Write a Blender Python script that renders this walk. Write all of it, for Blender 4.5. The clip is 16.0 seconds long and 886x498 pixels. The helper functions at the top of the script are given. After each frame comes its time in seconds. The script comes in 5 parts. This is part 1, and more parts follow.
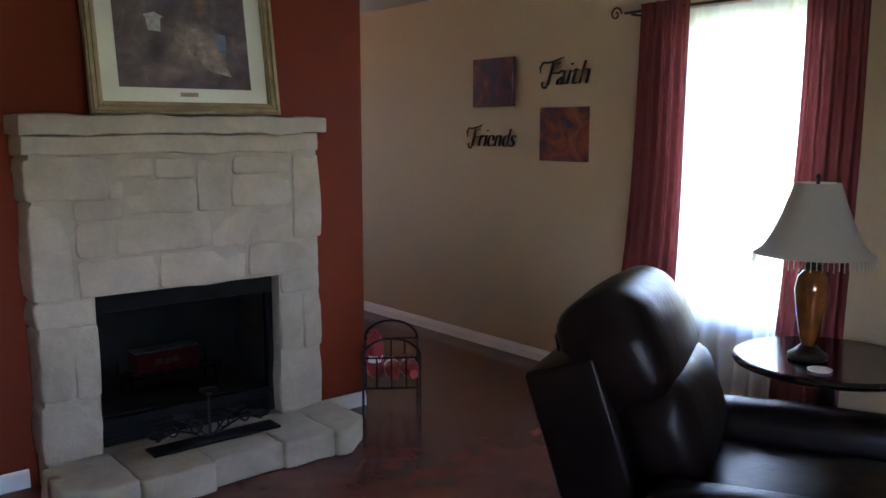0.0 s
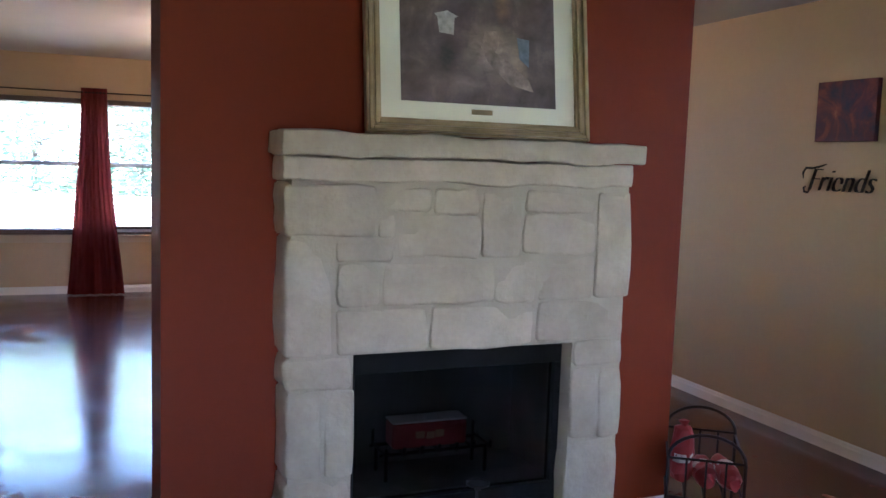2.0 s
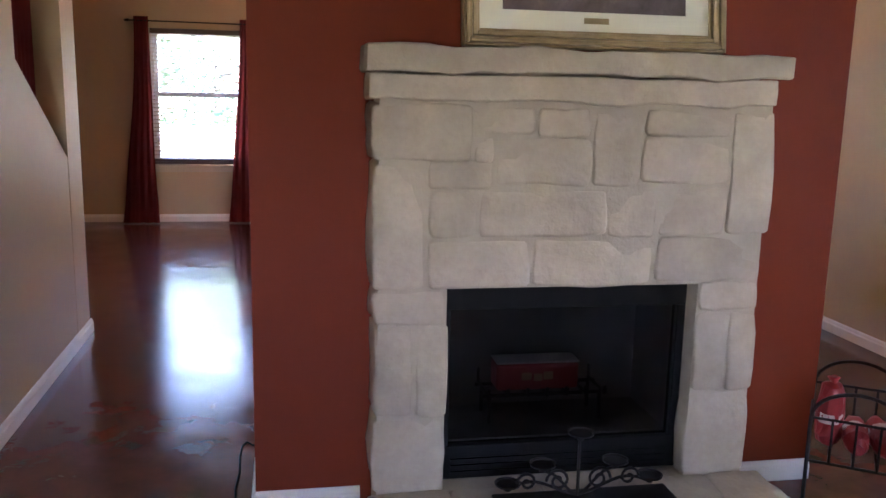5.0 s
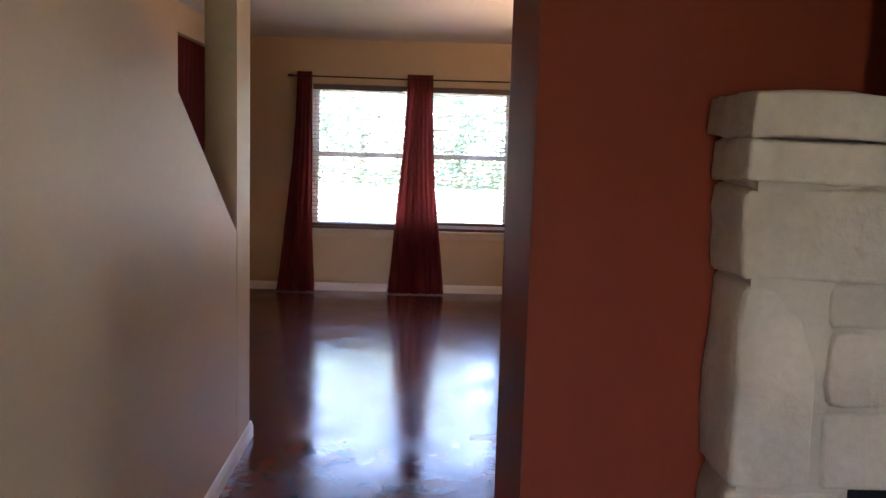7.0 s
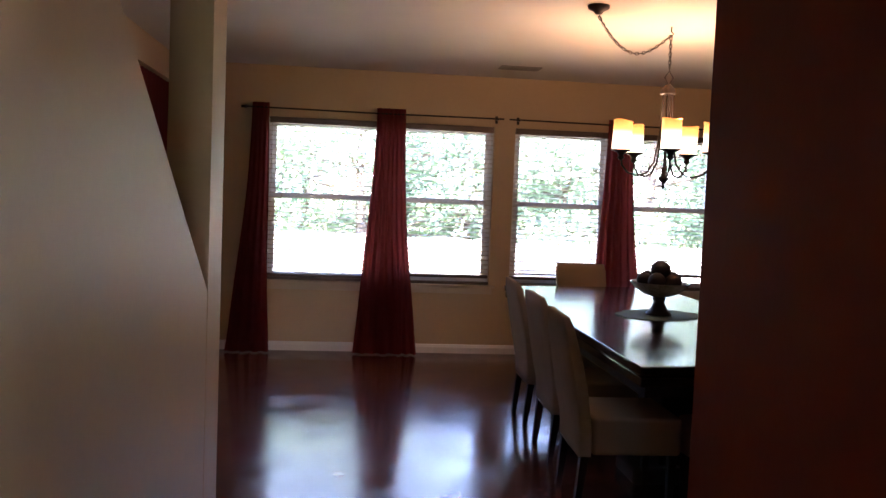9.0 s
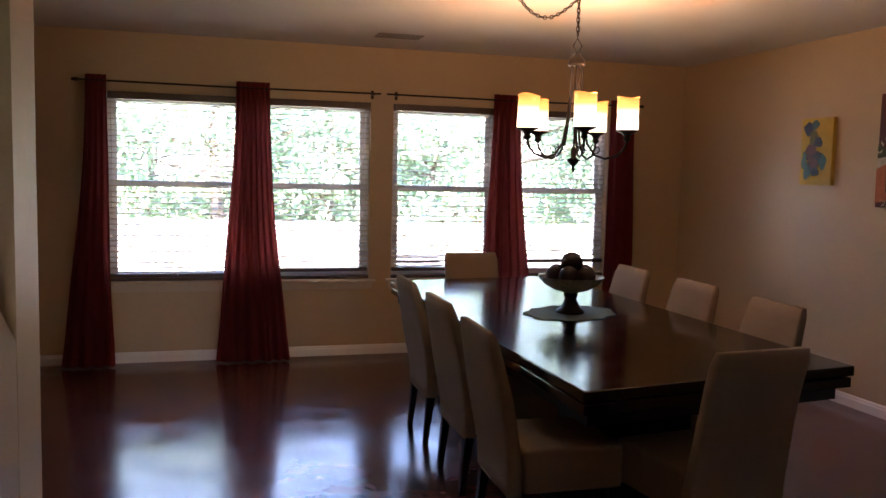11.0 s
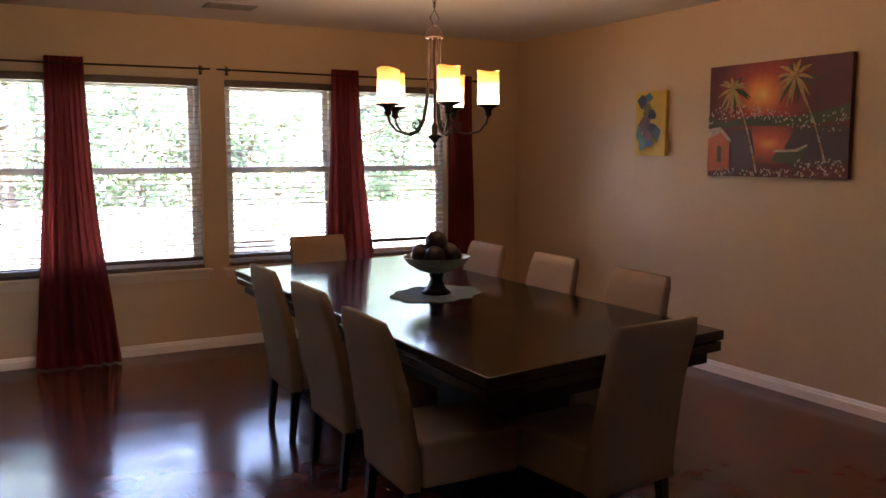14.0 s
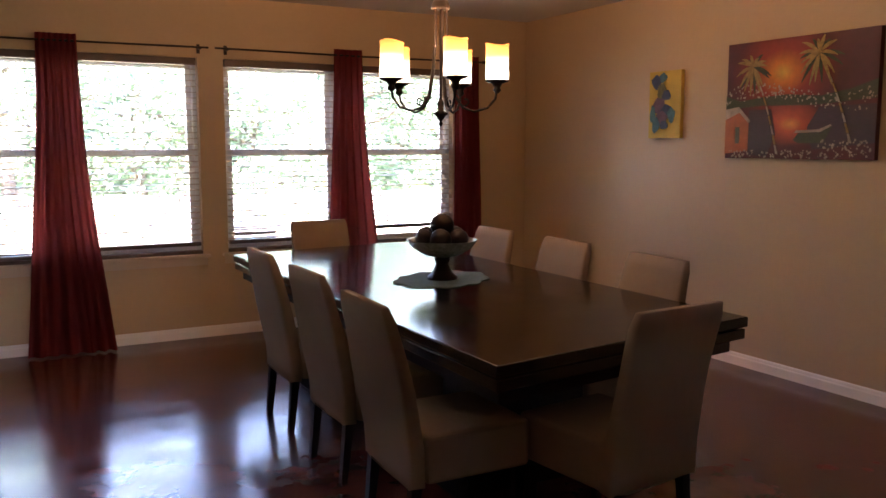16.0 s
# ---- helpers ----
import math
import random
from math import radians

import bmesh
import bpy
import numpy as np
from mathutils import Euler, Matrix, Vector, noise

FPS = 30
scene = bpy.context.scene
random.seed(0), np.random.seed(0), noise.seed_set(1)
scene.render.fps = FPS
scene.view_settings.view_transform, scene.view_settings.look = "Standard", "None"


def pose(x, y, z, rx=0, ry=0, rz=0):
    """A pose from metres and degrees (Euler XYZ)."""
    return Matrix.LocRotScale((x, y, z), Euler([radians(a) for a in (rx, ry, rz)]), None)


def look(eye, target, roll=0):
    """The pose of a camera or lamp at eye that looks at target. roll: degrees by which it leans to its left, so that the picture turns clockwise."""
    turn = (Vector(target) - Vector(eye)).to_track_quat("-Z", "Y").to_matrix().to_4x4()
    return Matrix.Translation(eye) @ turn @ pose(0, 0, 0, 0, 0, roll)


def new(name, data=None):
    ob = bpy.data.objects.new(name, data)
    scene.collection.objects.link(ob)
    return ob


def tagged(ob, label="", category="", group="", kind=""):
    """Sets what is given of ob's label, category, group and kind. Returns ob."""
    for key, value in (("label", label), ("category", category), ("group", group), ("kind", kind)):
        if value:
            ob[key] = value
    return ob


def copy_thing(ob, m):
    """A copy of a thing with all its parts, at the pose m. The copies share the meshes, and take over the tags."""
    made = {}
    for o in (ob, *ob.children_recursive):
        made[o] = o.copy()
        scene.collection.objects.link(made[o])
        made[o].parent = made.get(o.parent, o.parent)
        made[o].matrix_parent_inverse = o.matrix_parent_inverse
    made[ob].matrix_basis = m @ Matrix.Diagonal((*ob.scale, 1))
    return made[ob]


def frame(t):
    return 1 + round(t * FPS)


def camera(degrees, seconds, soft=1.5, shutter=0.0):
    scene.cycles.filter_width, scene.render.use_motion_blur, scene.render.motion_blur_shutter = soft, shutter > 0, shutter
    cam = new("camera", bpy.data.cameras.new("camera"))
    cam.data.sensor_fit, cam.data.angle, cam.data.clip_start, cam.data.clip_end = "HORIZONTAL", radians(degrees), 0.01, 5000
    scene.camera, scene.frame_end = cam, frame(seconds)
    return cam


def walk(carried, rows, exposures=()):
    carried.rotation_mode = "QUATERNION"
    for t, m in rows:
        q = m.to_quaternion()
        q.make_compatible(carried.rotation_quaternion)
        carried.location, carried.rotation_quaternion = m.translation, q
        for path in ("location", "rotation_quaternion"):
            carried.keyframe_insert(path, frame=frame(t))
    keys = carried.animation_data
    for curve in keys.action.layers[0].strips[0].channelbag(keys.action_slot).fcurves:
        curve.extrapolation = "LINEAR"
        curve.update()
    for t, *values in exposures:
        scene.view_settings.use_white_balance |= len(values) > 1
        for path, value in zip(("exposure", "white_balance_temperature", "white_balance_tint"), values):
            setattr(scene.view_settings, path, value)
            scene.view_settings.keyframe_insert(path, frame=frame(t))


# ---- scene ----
cam = camera(55.0, 16.0)
# seconds, x, y, z, yaw, pitch, roll
PATH = [
    (0, 0.206, -4.182, 1.670, -39.24, -8.09, -0.02),
    (0.5, 0.272, -3.900, 1.641, -31.06, -7.00, 0.32),
    (1, 0.346, -3.636, 1.653, -25.66, -6.54, 1.06),
    (1.5, 0.448, -3.398, 1.634, -23.01, -5.82, 1.49),
    (2, 0.512, -3.223, 1.636, -22.16, -5.89, 1.90),
    (2.5, 0.577, -3.127, 1.623, -21.36, -6.32, 1.94),
    (3, 0.644, -3.112, 1.586, -20.10, -6.84, 1.52),
    (3.5, 0.774, -3.227, 1.597, -16.31, -8.52, 1.32),
    (4, 0.817, -3.207, 1.593, -14.09, -9.50, 1.18),
    (4.5, 0.840, -3.153, 1.590, -12.11, -10.18, 1.16),
    (5, 0.848, -3.047, 1.586, -10.54, -10.59, 1.28),
    (5.5, 0.828, -2.883, 1.615, -9.83, -11.07, 1.64),
    (6, 0.657, -2.585, 1.618, -8.92, -10.44, 1.91),
    (6.5, 0.506, -2.259, 1.586, -6.71, -8.54, 2.80),
    (7, 0.455, -1.909, 1.609, -1.99, -7.04, 1.73),
    (7.5, 0.308, -1.566, 1.514, -0.13, -4.56, 1.37),
    (8, 0.184, -1.291, 1.496, -1.59, -3.26, 1.93),
    (8.5, 0.146, -1.106, 1.511, -3.92, -3.05, 2.23),
    (9, 0.078, -0.901, 1.533, -6.64, -3.66, 2.30),
    (9.5, 0.033, -0.613, 1.534, -9.49, -4.10, 2.30),
    (10, 0.045, -0.327, 1.597, -11.83, -4.85, 1.84),
    (10.5, 0.035, -0.183, 1.596, -14.14, -4.95, 1.61),
    (11, 0.028, -0.086, 1.594, -16.24, -4.99, 1.30),
    (11.5, 0.016, -0.012, 1.593, -18.17, -5.00, 0.95),
    (12, 0.012, 0.141, 1.566, -20.04, -4.99, 0.49),
    (12.5, -0.028, 0.214, 1.576, -21.84, -5.19, 0.36),
    (13, -0.097, 0.238, 1.591, -24.17, -5.54, 0.11),
    (13.5, -0.160, 0.236, 1.591, -26.89, -5.91, 0.02),
    (14, -0.170, 0.229, 1.598, -29.02, -6.38, -0.07),
    (14.5, -0.192, 0.202, 1.602, -30.03, -6.83, -0.04),
    (15, -0.163, 0.263, 1.578, -29.69, -6.91, 0.06),
    (15.5, -0.116, 0.329, 1.555, -29.14, -6.97, 0.08),
    (16, -0.065, 0.426, 1.526, -28.65, -6.94, 0.01),
]


def view(x, y, z, yaw, pitch, roll):
    return pose(x, y, z, 0, 0, yaw) @ pose(0, 0, 0, 90 + pitch) @ pose(0, 0, 0, 0, 0, roll)


walk(cam, [(r[0], view(*r[1:])) for r in PATH], exposures=[
    (0.0, 4.75, 5350, 25), (0.6, 5.35, 5200, 23), (1.3, 5.45, 5100, 23), (2.0, 5.4, 5120, 25), (3.0, 5.55, 5420, 29), (5.5, 5.45, 5750, 35), (7.0, 5.2, 5850, 32), (8.0, 5.0, 5900, 27), (9.0, 4.6, 6050, 32), (12.0, 4.56, 6200, 27), (13.0, 4.62, 6250, 27), (14.0, 4.78, 6450, 30), (16.0, 5.0, 6450, 31)])

# ---------------------------------------------------------------- light
world = bpy.data.worlds.new("sky")
scene.world = world
world.use_nodes = True
wn = world.node_tree
sky = wn.nodes.new("ShaderNodeTexSky")
sky.sky_type, sky.sun_disc = "NISHITA", False
sky.sun_elevation, sky.sun_rotation = radians(58), radians(200)
wn.links.new(sky.outputs[0], wn.nodes["Background"].inputs[0])
wn.nodes["Background"].inputs[1].default_value = 0.15

SUN_DIR = Vector((math.sin(radians(200)) * math.cos(radians(58)), math.cos(radians(200)) * math.cos(radians(58)), math.sin(radians(58))))
sun = new("sun", bpy.data.lights.new("sun", "SUN"))
sun.data.energy, sun.data.angle, sun.data.color = 5.0, radians(0.6), (1.0, 0.95, 0.87)
sun.matrix_world = look(SUN_DIR * 30, (0, 0, 0))
BULB_W = 0.66

# daylight in the opening of the sheer-curtained window
day = new("window_daylight", bpy.data.lights.new("window_daylight", "AREA"))
day.data.shape, day.data.size, day.data.size_y, day.data.energy, day.data.color = "RECTANGLE", 0.84, 1.70, 1.5, (0.93, 0.97, 1.0)
day.matrix_world = pose(4.69, -1.60, 1.425, 0, 90, 0)
# added fill daylight in an assumed, unseen window behind the start of the walk
day_fill = new("window_daylight", bpy.data.lights.new("window_daylight", "AREA"))
day_fill.data.shape, day_fill.data.size, day_fill.data.size_y, day_fill.data.energy, day_fill.data.color = "RECTANGLE", 1.18, 1.06, 0.1, (1.0, 0.97, 0.93)
day_fill.matrix_world = pose(0.3, -6.26, 1.45, 90, 0, 0)

# ---------------------------------------------------------------- materials


class Mat:
    """A node material with short ways to add colour variation and relief."""

    def __init__(self, name, color, rough=0.6, metal=0.0, spec=0.5):
        self.m = bpy.data.materials.new(name)
        self.m.use_nodes = True
        self.n, self.l = self.m.node_tree.nodes, self.m.node_tree.links
        self.p = self.n["Principled BSDF"]
        self.out = self.n["Material Output"]
        self.p.inputs["Base Color"].default_value = (*color, 1)
        self.p.inputs["Roughness"].default_value = rough
        self.p.inputs["Metallic"].default_value = metal
        self.p.inputs["Specular IOR Level"].default_value = spec
        self.color = color
        self.coord = self.n.new("ShaderNodeTexCoord").outputs["Object"]

    def noise(self, scale, detail=4, rough=0.55, stretch=None, distort=0.0):
        t = self.n.new("ShaderNodeTexNoise")
        t.inputs["Scale"].default_value, t.inputs["Detail"].default_value = scale, detail
        t.inputs["Roughness"].default_value, t.inputs["Distortion"].default_value = rough, distort
        src = self.coord
        if stretch:
            mp = self.n.new("ShaderNodeMapping")
            mp.inputs["Scale"].default_value = stretch
            self.l.new(src, mp.inputs["Vector"])
            src = mp.outputs["Vector"]
        self.l.new(src, t.inputs["Vector"])
        return t.outputs["Fac"]

    def ramp(self, fac, stops):
        r = self.n.new("ShaderNodeValToRGB")
        while len(r.color_ramp.elements) < len(stops):
            r.color_ramp.elements.new(0.5)
        for e, (pos, c) in zip(r.color_ramp.elements, stops):
            e.position, e.color = pos, (*c, 1) if len(c) == 3 else c
        self.l.new(fac, r.inputs["Fac"])
        return r.outputs["Color"]

    def mix(self, fac, a, b, mode="MIX"):
        x = self.n.new("ShaderNodeMix")
        x.data_type, x.blend_type = "RGBA", mode
        for sock, v in ((x.inputs["Factor"], fac), (x.inputs["A"], a), (x.inputs["B"], b)):
            if isinstance(v, bpy.types.NodeSocket):
                self.l.new(v, sock)
            elif isinstance(v, (int, float)):
                sock.default_value = v
            else:
                sock.default_value = (*v, 1)
        return x.outputs["Result"]

    def base(self, col):
        self.l.new(col, self.p.inputs["Base Color"])
        return self

    def vary(self, scale, amount, detail=4, stretch=None, dark=None):
        """Mottle the base colour by a factor of 1 +- amount, on top of what is there."""
        f = self.noise(scale, detail, stretch=stretch)
        c = self.ramp(f, [(0.25, (1 - amount,) * 3), (0.75, (1 + amount,) * 3)])
        sock = self.p.inputs["Base Color"]
        prev = sock.links[0].from_socket if sock.links else self.color
        return self.base(self.mix(1.0, prev, c, "MULTIPLY"))

    def each(self, amount):
        """Each object a little lighter or darker."""
        info = self.n.new("ShaderNodeObjectInfo")
        c = self.ramp(info.outputs["Random"], [(0.0, (1 - amount,) * 3), (1.0, (1 + amount,) * 3)])
        sock = self.p.inputs["Base Color"]
        prev = sock.links[0].from_socket if sock.links else self.color
        return self.base(self.mix(1.0, prev, c, "MULTIPLY"))

    def rough(self, scale, lo, hi, detail=4):
        f = self.noise(scale, detail)
        r = self.n.new("ShaderNodeMapRange")
        r.inputs["From Min"].default_value, r.inputs["From Max"].default_value = 0.3, 0.7
        r.inputs["To Min"].default_value, r.inputs["To Max"].default_value = lo, hi
        self.l.new(f, r.inputs["Value"])
        self.l.new(r.outputs[0], self.p.inputs["Roughness"])
        return self

    def bump(self, scale, strength, dist=0.005, detail=4, stretch=None, fac=None):
        b = self.n.new("ShaderNodeBump")
        b.inputs["Strength"].default_value, b.inputs["Distance"].default_value = strength, dist
        self.l.new(fac or self.noise(scale, detail, stretch=stretch), b.inputs["Height"])
        sock = self.p.inputs["Normal"]
        if sock.links:
            self.l.new(sock.links[0].from_socket, b.inputs["Normal"])
        self.l.new(b.outputs["Normal"], sock)
        return self

    def set(self, **kw):
        for k, v in kw.items():
            self.p.inputs[k.replace("_", " ").title()].default_value = v
        return self


def glow(name, color, strength):
    m = Mat(name, color, 0.5)
    m.p.inputs["Emission Color"].default_value = (*color, 1)
    m.p.inputs["Emission Strength"].default_value = strength
    return m


def sheet_material(name, color, through_color, part_through, clear=0.0):
    """Cloth or leaf that lets some light through."""
    m = Mat(name, color, 0.9, spec=0.1)
    tr = m.n.new("ShaderNodeBsdfTranslucent")
    tr.inputs["Color"].default_value = (*through_color, 1)
    mx = m.n.new("ShaderNodeMixShader")
    mx.inputs[0].default_value = part_through
    m.l.new(m.p.outputs[0], mx.inputs[1])
    m.l.new(tr.outputs[0], mx.inputs[2])
    last = mx.outputs[0]
    if clear:
        tp = m.n.new("ShaderNodeBsdfTransparent")
        m2 = m.n.new("ShaderNodeMixShader")
        m2.inputs[0].default_value = clear
        m.l.new(last, m2.inputs[1])
        m.l.new(tp.outputs[0], m2.inputs[2])
        last = m2.outputs[0]
    m.l.new(last, m.out.inputs["Surface"])
    return m


def radial(m, cx, cz, sx, sz):
    mp, ln = m.n.new("ShaderNodeMapping"), m.n.new("ShaderNodeVectorMath")
    ln.operation = "LENGTH"
    mp.inputs["Location"].default_value = (-cx / sx, 0, -cz / sz)
    mp.inputs["Scale"].default_value = (1 / sx, 0, 1 / sz)
    m.l.new(m.coord, mp.inputs["Vector"])
    m.l.new(mp.outputs[0], ln.inputs[0])
    return ln.outputs["Value"]


wall_paint = Mat("beige_wall_paint", (0.52, 0.385, 0.235), 0.5).vary(0.7, 0.05).vary(30, 0.02).bump(90, 0.2, 0.002).bump(14, 0.2, 0.005)
red_paint = Mat("terracotta_wall_paint", (0.165, 0.0265, 0.009), 0.6, spec=0.15).vary(0.9, 0.08).vary(25, 0.03).bump(90, 0.2, 0.002).bump(14, 0.2, 0.005)
ceiling_paint = Mat("textured_ceiling", (0.64, 0.62, 0.59), 0.9).vary(2, 0.03).bump(120, 0.5, 0.004)
trim_white = Mat("white_trim_paint", (0.78, 0.77, 0.74), 0.4).vary(6, 0.03)
sill_paint = Mat("cream_sill_paint", (0.55, 0.45, 0.33), 0.5).vary(6, 0.04)
floor_mat = Mat("stained_concrete", (0.1, 0.035, 0.025), 0.2, spec=0.45)
f1, f2 = floor_mat.noise(1.3, 6, 0.6, distort=0.25), floor_mat.noise(5.5, 6, 0.6, distort=0.25)
fc = floor_mat.mix(0.45, floor_mat.ramp(f1, [(0.28, (0.055, 0.022, 0.019)), (0.5, (0.105, 0.033, 0.025)), (0.72, (0.185, 0.060, 0.040))]),
                   floor_mat.ramp(f2, [(0.28, (0.055, 0.022, 0.019)), (0.72, (0.165, 0.052, 0.035))]))
floor_mat.base(fc).rough(3.5, 0.09, 0.26, 5).bump(5, 0.32, 0.004, 5).bump(40, 0.05, 0.002)
stone_mat = Mat("whitewashed_stone", (0.405, 0.338, 0.262), 0.9, spec=0.3).vary(2.2, 0.12).vary(7, 0.12).vary(45, 0.05).each(0.07).bump(14, 0.7, 0.018, 6).bump(90, 0.15, 0.003)
mortar_mat = Mat("whitewashed_mortar", (0.375, 0.318, 0.245), 0.95).vary(9, 0.12).bump(80, 0.6, 0.006)
soot_metal = Mat("black_firebox_metal", (0.006, 0.006, 0.006), 0.8, spec=0.15).vary(8, 0.3)
firebrick = Mat("sooty_firebrick", (0.14, 0.136, 0.13), 0.9).vary(3, 0.4).bump(20, 0.3, 0.01)
iron = Mat("black_wrought_iron", (0.018, 0.016, 0.015), 0.5, 0.6).vary(30, 0.2)
bronze = Mat("dark_bronze", (0.022, 0.015, 0.012), 0.42, 0.6).vary(20, 0.2)
curtain_mat = sheet_material("maroon_curtain", (0.12, 0.019, 0.020), (0.30, 0.05, 0.045), 0.34)
curtain_mat.vary(3, 0.12).vary(60, 0.06)
sheer_mat = sheet_material("white_sheer", (0.80, 0.84, 0.84), (0.9, 0.93, 0.93), 0.75, 0.25)
blind_mat = Mat("cream_blind_slat", (0.56, 0.49, 0.40), 0.45)
# rail brown, deepened to hold the shade of parts against bright windows
rail_mat = Mat("shaded_brown_rail", (0.075, 0.045, 0.03), 0.45).vary(12, 0.2)
vinyl = Mat("white_window_vinyl", (0.74, 0.73, 0.71), 0.4)
dark_wood = Mat("espresso_wood", (0.013, 0.0075, 0.0055), 0.22, spec=0.42)
dark_wood.vary(2, 0.3, stretch=(6, 0.6, 6)).vary(12, 0.25, stretch=(8, 0.5, 8)).rough(5, 0.09, 0.20).bump(30, 0.06, 0.002, stretch=(6, 0.5, 6))
leg_wood = Mat("espresso_leg_wood", (0.012, 0.007, 0.005), 0.55, spec=0.15).vary(10, 0.2)
slip_mat = Mat("beige_slipcover", (0.27, 0.198, 0.135), 0.95, spec=0.1).vary(4, 0.08).vary(300, 0.06).bump(260, 0.25, 0.002).bump(7, 0.35, 0.02)
leather = Mat("dark_brown_leather", (0.008, 0.0042, 0.004), 0.36, spec=0.14).vary(6, 0.25).bump(60, 0.2, 0.003, 6).bump(9, 0.3, 0.015)
gold = Mat("antique_gold_frame", (0.37, 0.275, 0.15), 0.4, 0.5).vary(14, 0.2)
cream_mat = Mat("cream_mat_board", (0.72, 0.68, 0.57), 0.8).vary(3, 0.02)


def glass_material(name):
    m = Mat(name, (1, 1, 1), 0.05)
    tp, gl = m.n.new("ShaderNodeBsdfTransparent"), m.n.new("ShaderNodeBsdfGlossy")
    gl.inputs["Roughness"].default_value = 0.02
    fr, mx = m.n.new("ShaderNodeFresnel"), m.n.new("ShaderNodeMixShader")
    fr.inputs["IOR"].default_value = 1.45
    m.l.new(fr.outputs[0], mx.inputs[0])
    m.l.new(tp.outputs[0], mx.inputs[1])
    m.l.new(gl.outputs[0], mx.inputs[2])
    m.l.new(mx.outputs[0], m.out.inputs["Surface"])
    return m


pane_glass = glass_material("window_glass")

# ---------------------------------------------------------------- mesh helpers


def put(bm, name, material, parent=None, smooth=False):
    me = bpy.data.meshes.new(name)
    bm.to_mesh(me)
    bm.free()
    me.materials.append(material.m)
    if smooth:
        for f in me.polygons:
            f.use_smooth = True
    ob = new(name, me)
    ob.parent = parent
    return ob


def part(name, bm, material, parent, label="", smooth=False):
    ob = put(bm, name, material, parent, smooth)
    return tagged(ob, label) if label else ob


def empty(name, m=None, **tags):
    ob = new(name)
    ob.empty_display_size = 0.1
    if m is not None:
        ob.matrix_basis = m
    return tagged(ob, **tags)


def box(bm, x0, y0, z0, x1, y1, z1, bevel=0.0, seg=2, m=None):
    mat = Matrix.Translation(((x0 + x1) / 2, (y0 + y1) / 2, (z0 + z1) / 2)) @ Matrix.Diagonal((abs(x1 - x0), abs(y1 - y0), abs(z1 - z0), 1))
    r = bmesh.ops.create_cube(bm, size=1, matrix=(m @ mat) if m is not None else mat)
    if bevel:
        edges = list({e for v in r["verts"] for e in v.link_edges})
        bmesh.ops.bevel(bm, geom=edges, offset=bevel, segments=seg, affect="EDGES", profile=0.5)
    return bm


def boxes(*specs, bevel=0.0):
    bm = bmesh.new()
    for s in specs:
        box(bm, *s, bevel=bevel)
    return bm


def lathe(profile, seg=20, m=None):
    """A turned shape: (radius, height) from below to above."""
    bm = bmesh.new()
    rings = []
    for r, z in profile:
        rings.append([bm.verts.new((r * math.cos(2 * math.pi * k / seg), r * math.sin(2 * math.pi * k / seg), z)) for k in range(seg)])
    for a, b in zip(rings, rings[1:]):
        for k in range(seg):
            bm.faces.new((a[k], a[(k + 1) % seg], b[(k + 1) % seg], b[k]))
    bm.faces.new(rings[0][::-1])
    bm.faces.new(rings[-1])
    if m is not None:
        bm.transform(m)
    return bm


def tube(bm, points, r, seg=7, closed=False):
    """A round bar along points."""
    pts = [Vector(p) for p in points]
    n = len(pts)
    rings = []
    up = Vector((0.13, 0.21, 0.97))
    for i, p in enumerate(pts):
        if closed:
            d = pts[(i + 1) % n] - pts[i - 1]
        else:
            d = pts[min(i + 1, n - 1)] - pts[max(i - 1, 0)]
        d.normalize()
        a = d.cross(up)
        if a.length < 0.05:
            a = d.cross(Vector((1, 0, 0)))
        a.normalize()
        b = d.cross(a)
        rr = r[i] if isinstance(r, (list, tuple)) else r
        rings.append([bm.verts.new(p + rr * (math.cos(2 * math.pi * k / seg) * a + math.sin(2 * math.pi * k / seg) * b)) for k in range(seg)])
    pairs = list(zip(rings, rings[1:])) + ([(rings[-1], rings[0])] if closed else [])
    for a, b in pairs:
        for k in range(seg):
            bm.faces.new((a[k], a[(k + 1) % seg], b[(k + 1) % seg], b[k]))
    if not closed:
        bm.faces.new(rings[0][::-1])
        bm.faces.new(rings[-1])
    return bm


def structure(name, bm, material, label, category, **kw):
    return tagged(put(bm, name, material, **kw), label, category, kind="structure")


# ---------------------------------------------------------------- the plan, in metres
CEIL = 2.67
X_LEFT, X_RIGHT = -1.46, 4.54          # dining side walls
Y_WIN, Y_BACK = 7.22, -6.2             # window wall, wall behind the start
STAIR_X, STAIR_T = -0.41, 0.14         # face and thickness of the stair wall
RED_X0, RED_X1, RED_T = 0.72, 3.008, 0.57
WIN_Z0, WIN_Z1 = 0.668, 2.20
WINDOWS = [(-0.66, 0.42), (0.50, 1.482), (1.68, 2.64), (2.77, 3.75)]
W = 0.16

structure("floor", boxes((X_LEFT - W, Y_BACK - W, -0.12, X_RIGHT + W, Y_WIN + W, 0.0)), floor_mat, "mottled red-brown stained concrete floor with a glossy seal", "floor")
structure("ceiling", boxes((X_LEFT - W, Y_BACK - W, CEIL, X_RIGHT + W, Y_WIN + W, CEIL + 0.15)), ceiling_paint, "off-white ceiling with sprayed fine texture", "ceiling")


